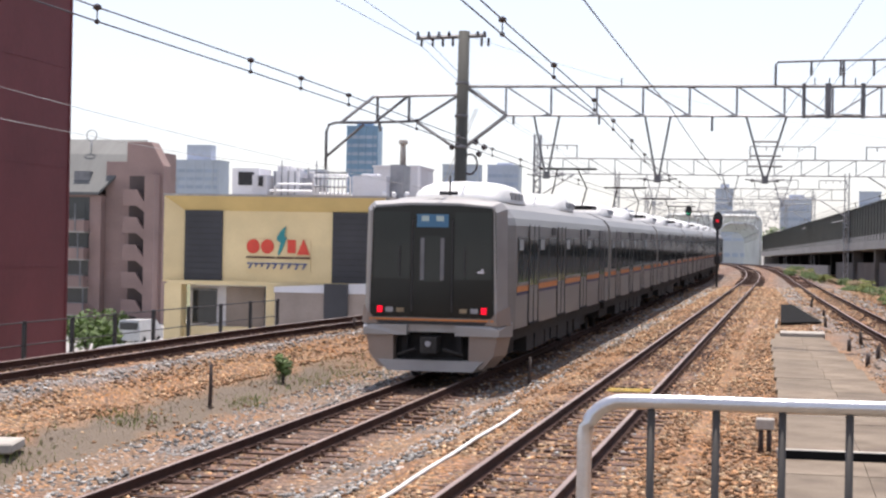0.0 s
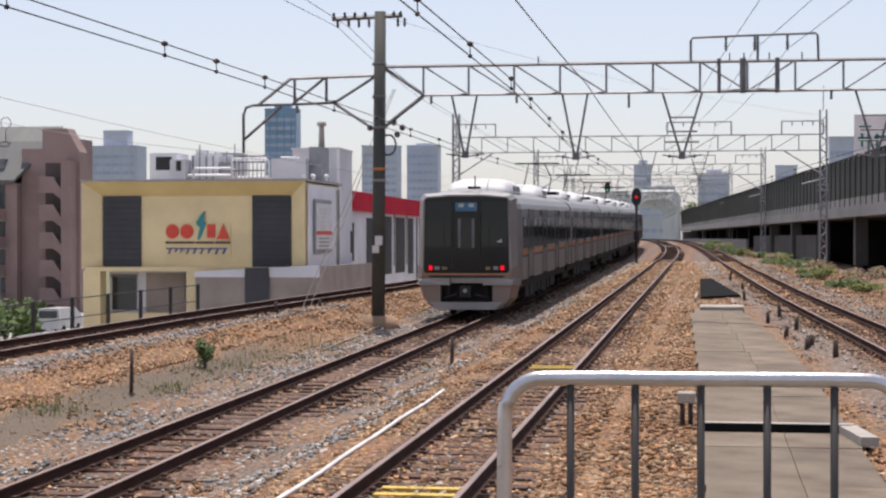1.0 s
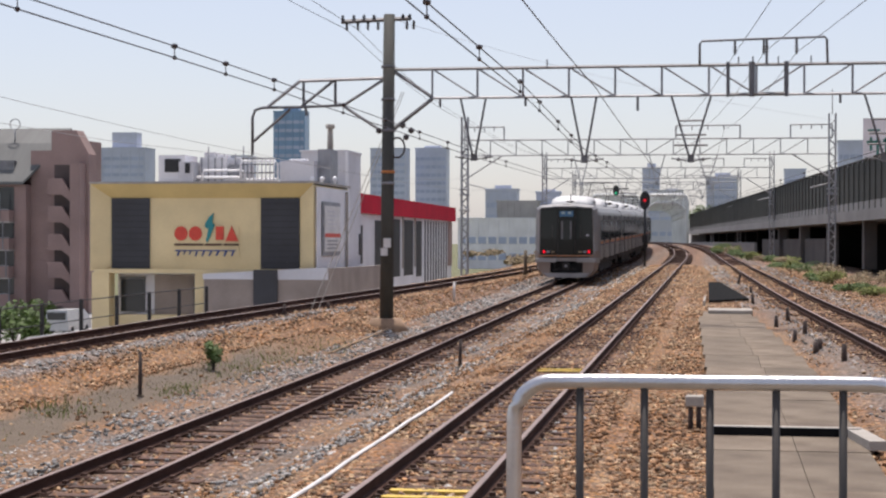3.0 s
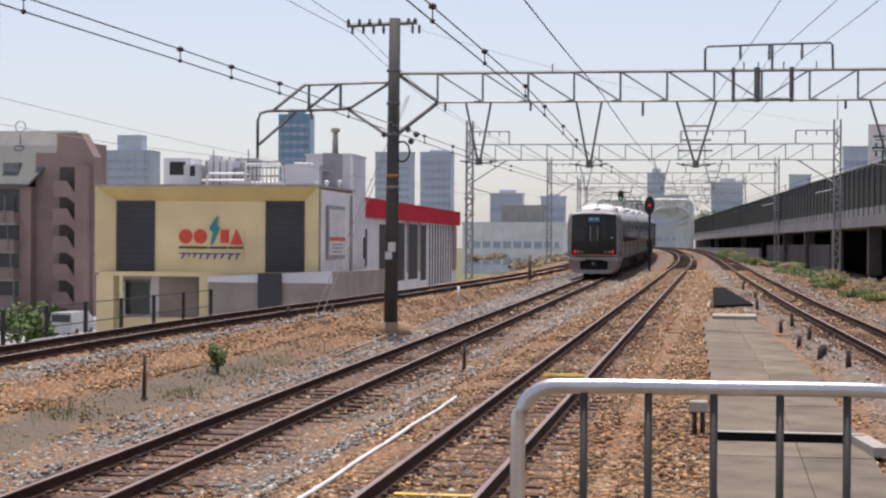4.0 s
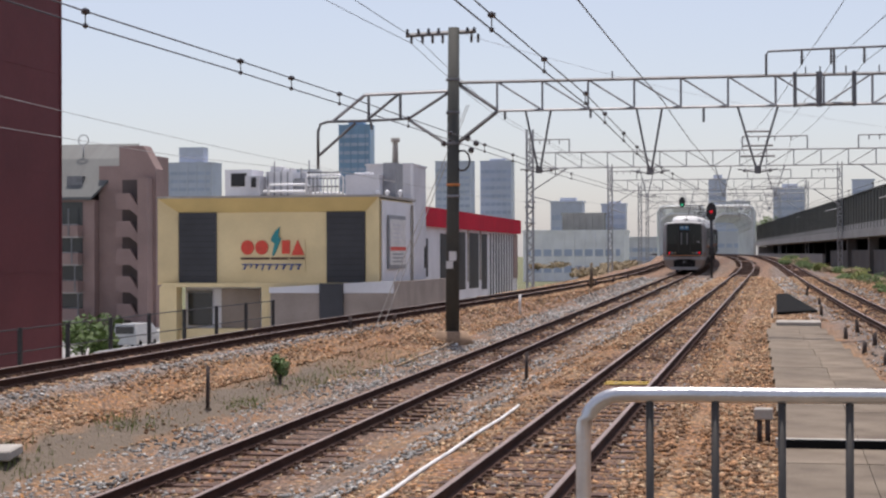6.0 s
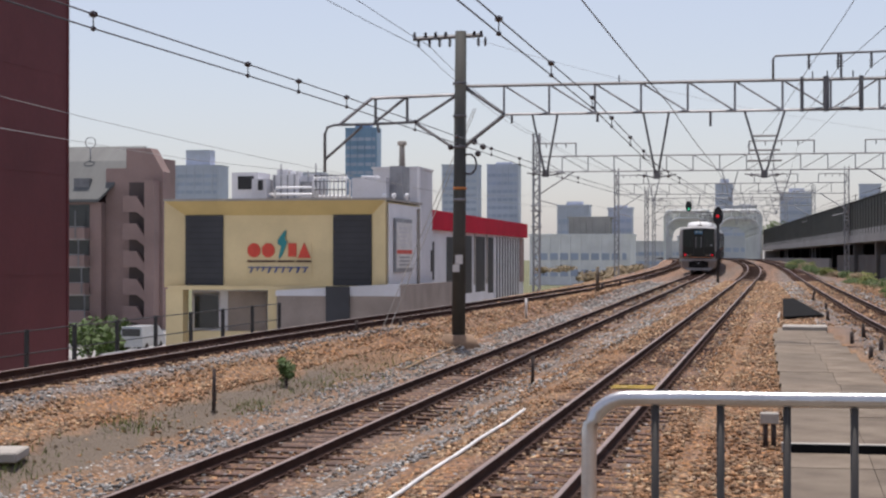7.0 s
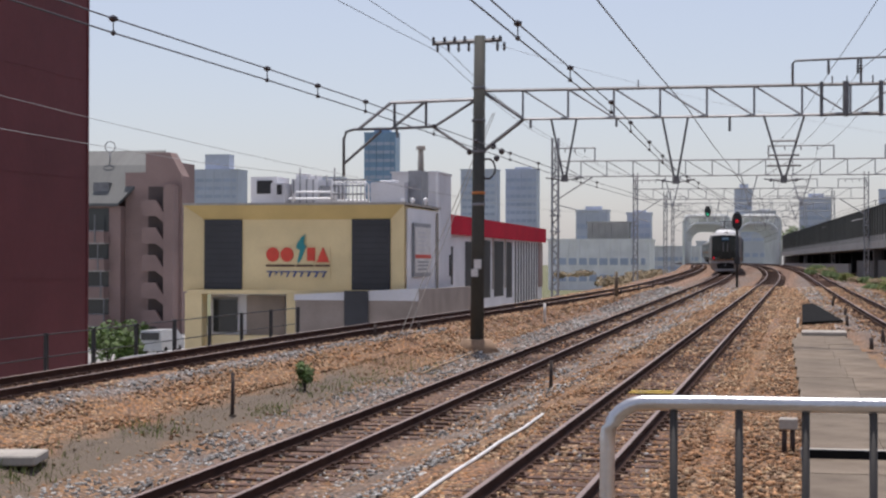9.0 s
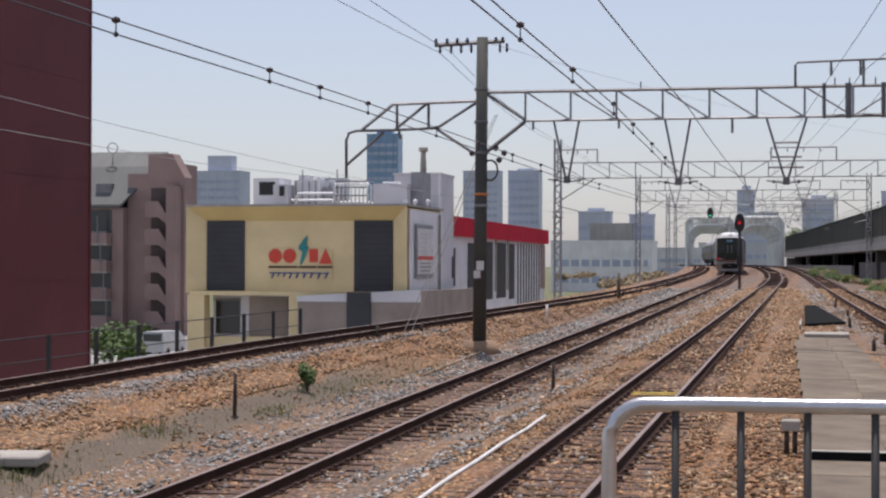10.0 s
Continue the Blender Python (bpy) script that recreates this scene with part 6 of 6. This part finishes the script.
    for h in (0.92, 0.45):
        bm = bmesh.new()
        sweep(bm, [(track_x(0, y) - 2.31 + 15.3, y - 40, zt(y) - zt(40) + h) for y in ys], 0.014, 5)
        part("fence_wire", bm, M_BLACK, f)
    # a parked car on the street
    c = thing("parked_car", -44.5, 112, -4.0, "white parked van on the street below", "car")
    bm = bmesh.new()
    loft(bm, [[(-0.85, 0, 0.35), (-0.85, 0, 1.0), (-0.7, 0.1, 1.75), (0.7, 0.1, 1.75), (0.85, 0, 1.0), (0.85, 0, 0.35)], [(-0.85, 4.4, 0.35), (-0.85, 4.4, 0.95), (-0.7, 3.4, 1.75), (0.7, 3.4, 1.75), (0.85, 4.4, 0.95), (0.85, 4.4, 0.35)]])
    part("body", bm, M_CAR, c)
    boxpart("rear_window", c, -0.65, -0.02, 1.1, 0.65, 0.06, 1.6, M_DKGLASS)
    for x in (-0.75, 0.75):
        for y in (0.8, 3.5):
            bm = bmesh.new()
            rod(bm, (x - 0.1, y, 0.32), (x + 0.1, y, 0.32), 0.32, 14)
            part("wheel", bm, M_BLACK, c)


trackside()
sb = thing("concrete_slab", -10.6, 20.9, ballast_top(-10.6, 20.9) - 0.05, "pale broken concrete slab lying in weeds", "slab", rz=14)
boxpart("slab", sb, -0.9, -0.45, 0, 0.75, 0.45, 0.13, M_CONC_PALE, "", 0.02)


# ---- plants ----
def leaves(bm, cx, cy, cz, rx, ry, rz_, n, size, rng):
    for _ in range(n):
        while True:
            p = Vector((rng.uniform(-1, 1), rng.uniform(-1, 1), rng.uniform(-1, 1)))
            if 0.25 < p.length < 1:
                break
        p = Vector((cx + p.x * rx, cy + p.y * ry, cz + p.z * rz_))
        a = Vector((rng.gauss(0, 1), rng.gauss(0, 1), rng.gauss(0, 0.6))).normalized()
        b = a.orthogonal().normalized()
        s = size * rng.uniform(0.6, 1.3)
        vs = [bm.verts.new(p + q) for q in (a * s, b * s * 0.5, -a * s, -b * s * 0.5)]
        bm.faces.new(vs)


def shrub(x, y, h, w, seed, label, m=None, z=None, n=None, size=None):
    rng = random.Random(seed)
    s = thing("shrub", x, y, (ballast_top(x, y) if z is None else z), label, "shrub", "shrubs")
    bm = bmesh.new()
    for k in range(5):
        rod(bm, (0, 0, -0.05), (rng.uniform(-0.4, 0.4) * w, rng.uniform(-0.4, 0.4) * w, h * 0.7), 0.02 * h, 5, 0.006 * h)
    part("stem", bm, M_RUSTPOST, s)
    bm = bmesh.new()
    for k in range(7):
        leaves(bm, rng.uniform(-0.5, 0.5) * w, rng.uniform(-0.5, 0.5) * w, h * rng.uniform(0.3, 0.75), w * 0.38, w * 0.38, h * 0.3, (n or 60), (size or 0.05 * h ** 0.5), rng)
    part("foliage", bm, m or M_LEAF, s)


shrub(-9.95, 33.4, 0.58, 0.27, 1, "small bushy green conifer seedling in rusty ballast", n=90)
rr = random.Random(4)
for k in range(26):
    y = 70 + k * 4.6
    shrub(6.4 - (y - 70) * 0.052 + rr.uniform(-0.6, 1.2) + bend(y) * 0.3, y, rr.uniform(0.35, 0.95), rr.uniform(0.8, 1.7), 20 + k, "olive-green lineside shrub below the viaduct", m=(M_WEED, M_LEAF, M_DRYGRASS)[k % 3], n=110, size=0.075)
for k in range(7):
    shrub(-52 + k * 2.6 + rr.uniform(-1, 1), 108 + rr.uniform(-6, 12), rr.uniform(1.6, 3.4), rr.uniform(1.2, 2.2), 60 + k, "dark green street shrub below the embankment", z=-4.0, n=80, size=0.2)
for k in range(14):
    x = -20 - rr.uniform(0, 22)
    y = 190 + k * 8 + rr.uniform(-4, 4)
    shrub(x, y, rr.uniform(0.8, 1.5), rr.uniform(2.0, 4.0), 90 + k, "dull green bushes on the far bank", m=M_DRYGRASS, z=-1.2 + 0.004 * y, n=60, size=0.25)


def tree(x, y, z, h, w, seed, label):
    rng = random.Random(seed)
    t = thing("tree", x, y, z, label, "tree")
    bm = bmesh.new()
    rod(bm, (0, 0, -0.1), (0.1, 0, h * 0.6), 0.05 * h ** 0.8, 9, 0.03 * h ** 0.7)
    tips = []
    for k in range(9):
        a = k * 2.4
        p = Vector((0.08, 0, h * rng.uniform(0.3, 0.6)))
        q = Vector((math.cos(a) * w * rng.uniform(0.3, 0.6), math.sin(a) * w * rng.uniform(0.3, 0.6), h * rng.uniform(0.6, 0.92)))
        rod(bm, p, q, 0.09, 6, 0.03)
        tips.append(q)
    part("trunk", bm, M_RUSTPOST, t)
    bm = bmesh.new()
    for q in tips + [Vector((0, 0, h * 0.9))]:
        leaves(bm, q.x, q.y, q.z, w * 0.33, w * 0.33, h * 0.14, 150, 0.22, rng)
    part("crown", bm, M_LEAF, t)


tree(-2.6, 300.5, -2.0, 10.5, 2.6, 3, "dark green tree beside the end of the viaduct")
tree(-0.6, 304.0, -2.0, 9.0, 3.0, 5, "dark green tree beside the end of the viaduct")


def grass(name, count, where, hmin, hmax, m, label, seed):
    rng = random.Random(seed)
    vs, fs = [], []
    for _ in range(count):
        x, y = where(rng)
        z = ballast_top(x, y) - 0.02
        a = rng.uniform(0, 6.28)
        h = rng.uniform(hmin, hmax)
        dx, dy = math.cos(a), math.sin(a)
        lean = rng.uniform(0.1, 0.5) * h
        w = 0.012 + 0.01 * h
        b = len(vs)
        vs += [(x - dy * w, y + dx * w, z), (x + dy * w, y - dx * w, z), (x + dx * lean * 0.5, y + dy * lean * 0.5, z + h * 0.7), (x + dx * lean, y + dy * lean, z + h)]
        fs += [(b, b + 1, b + 2), (b + 1, b + 3, b + 2)]
    me = bpy.data.meshes.new(name)
    me.from_pydata(vs, [], fs)
    me.materials.append(m)
    return tagged(new(name, me), label, "grass", kind="stuff")


grass("dry_weeds", 4200, lambda r: (track_x(1, 20) - 2.95 + r.gauss(0, 0.35), r.uniform(15, 44)), 0.02, 0.08, M_DRYGRASS, "dry grass on the soil strip", 1)


def clumps(r):
    cx, cy, s = r.choice(((-9.55, 18.7, 0.35), (-9.6, 18.5, 0.3), (-9.0, 28.3, 0.15), (-9.0, 35.0, 0.35), (-8.9, 39.0, 0.4), (-9.8, 18.4, 0.3), (-9.4, 19.6, 0.3), (-9.1, 32.6, 0.3), (-9.5, 24.0, 0.2)))
    return cx * 1.06 + r.gauss(0, s), cy * 1.06 + r.gauss(0, s * 3.5)


grass("green_weeds", 1700, clumps, 0.03, 0.16, M_WEED, "tufts of green weeds on the soil strip", 2)


# ---- what moves ----
def motions():
    times = [k * 0.5 for k in range(21)]
    for k, car in enumerate(TRAIN):
        walk(car, [(t, car_pose(k, t)) for t in times])


motions()
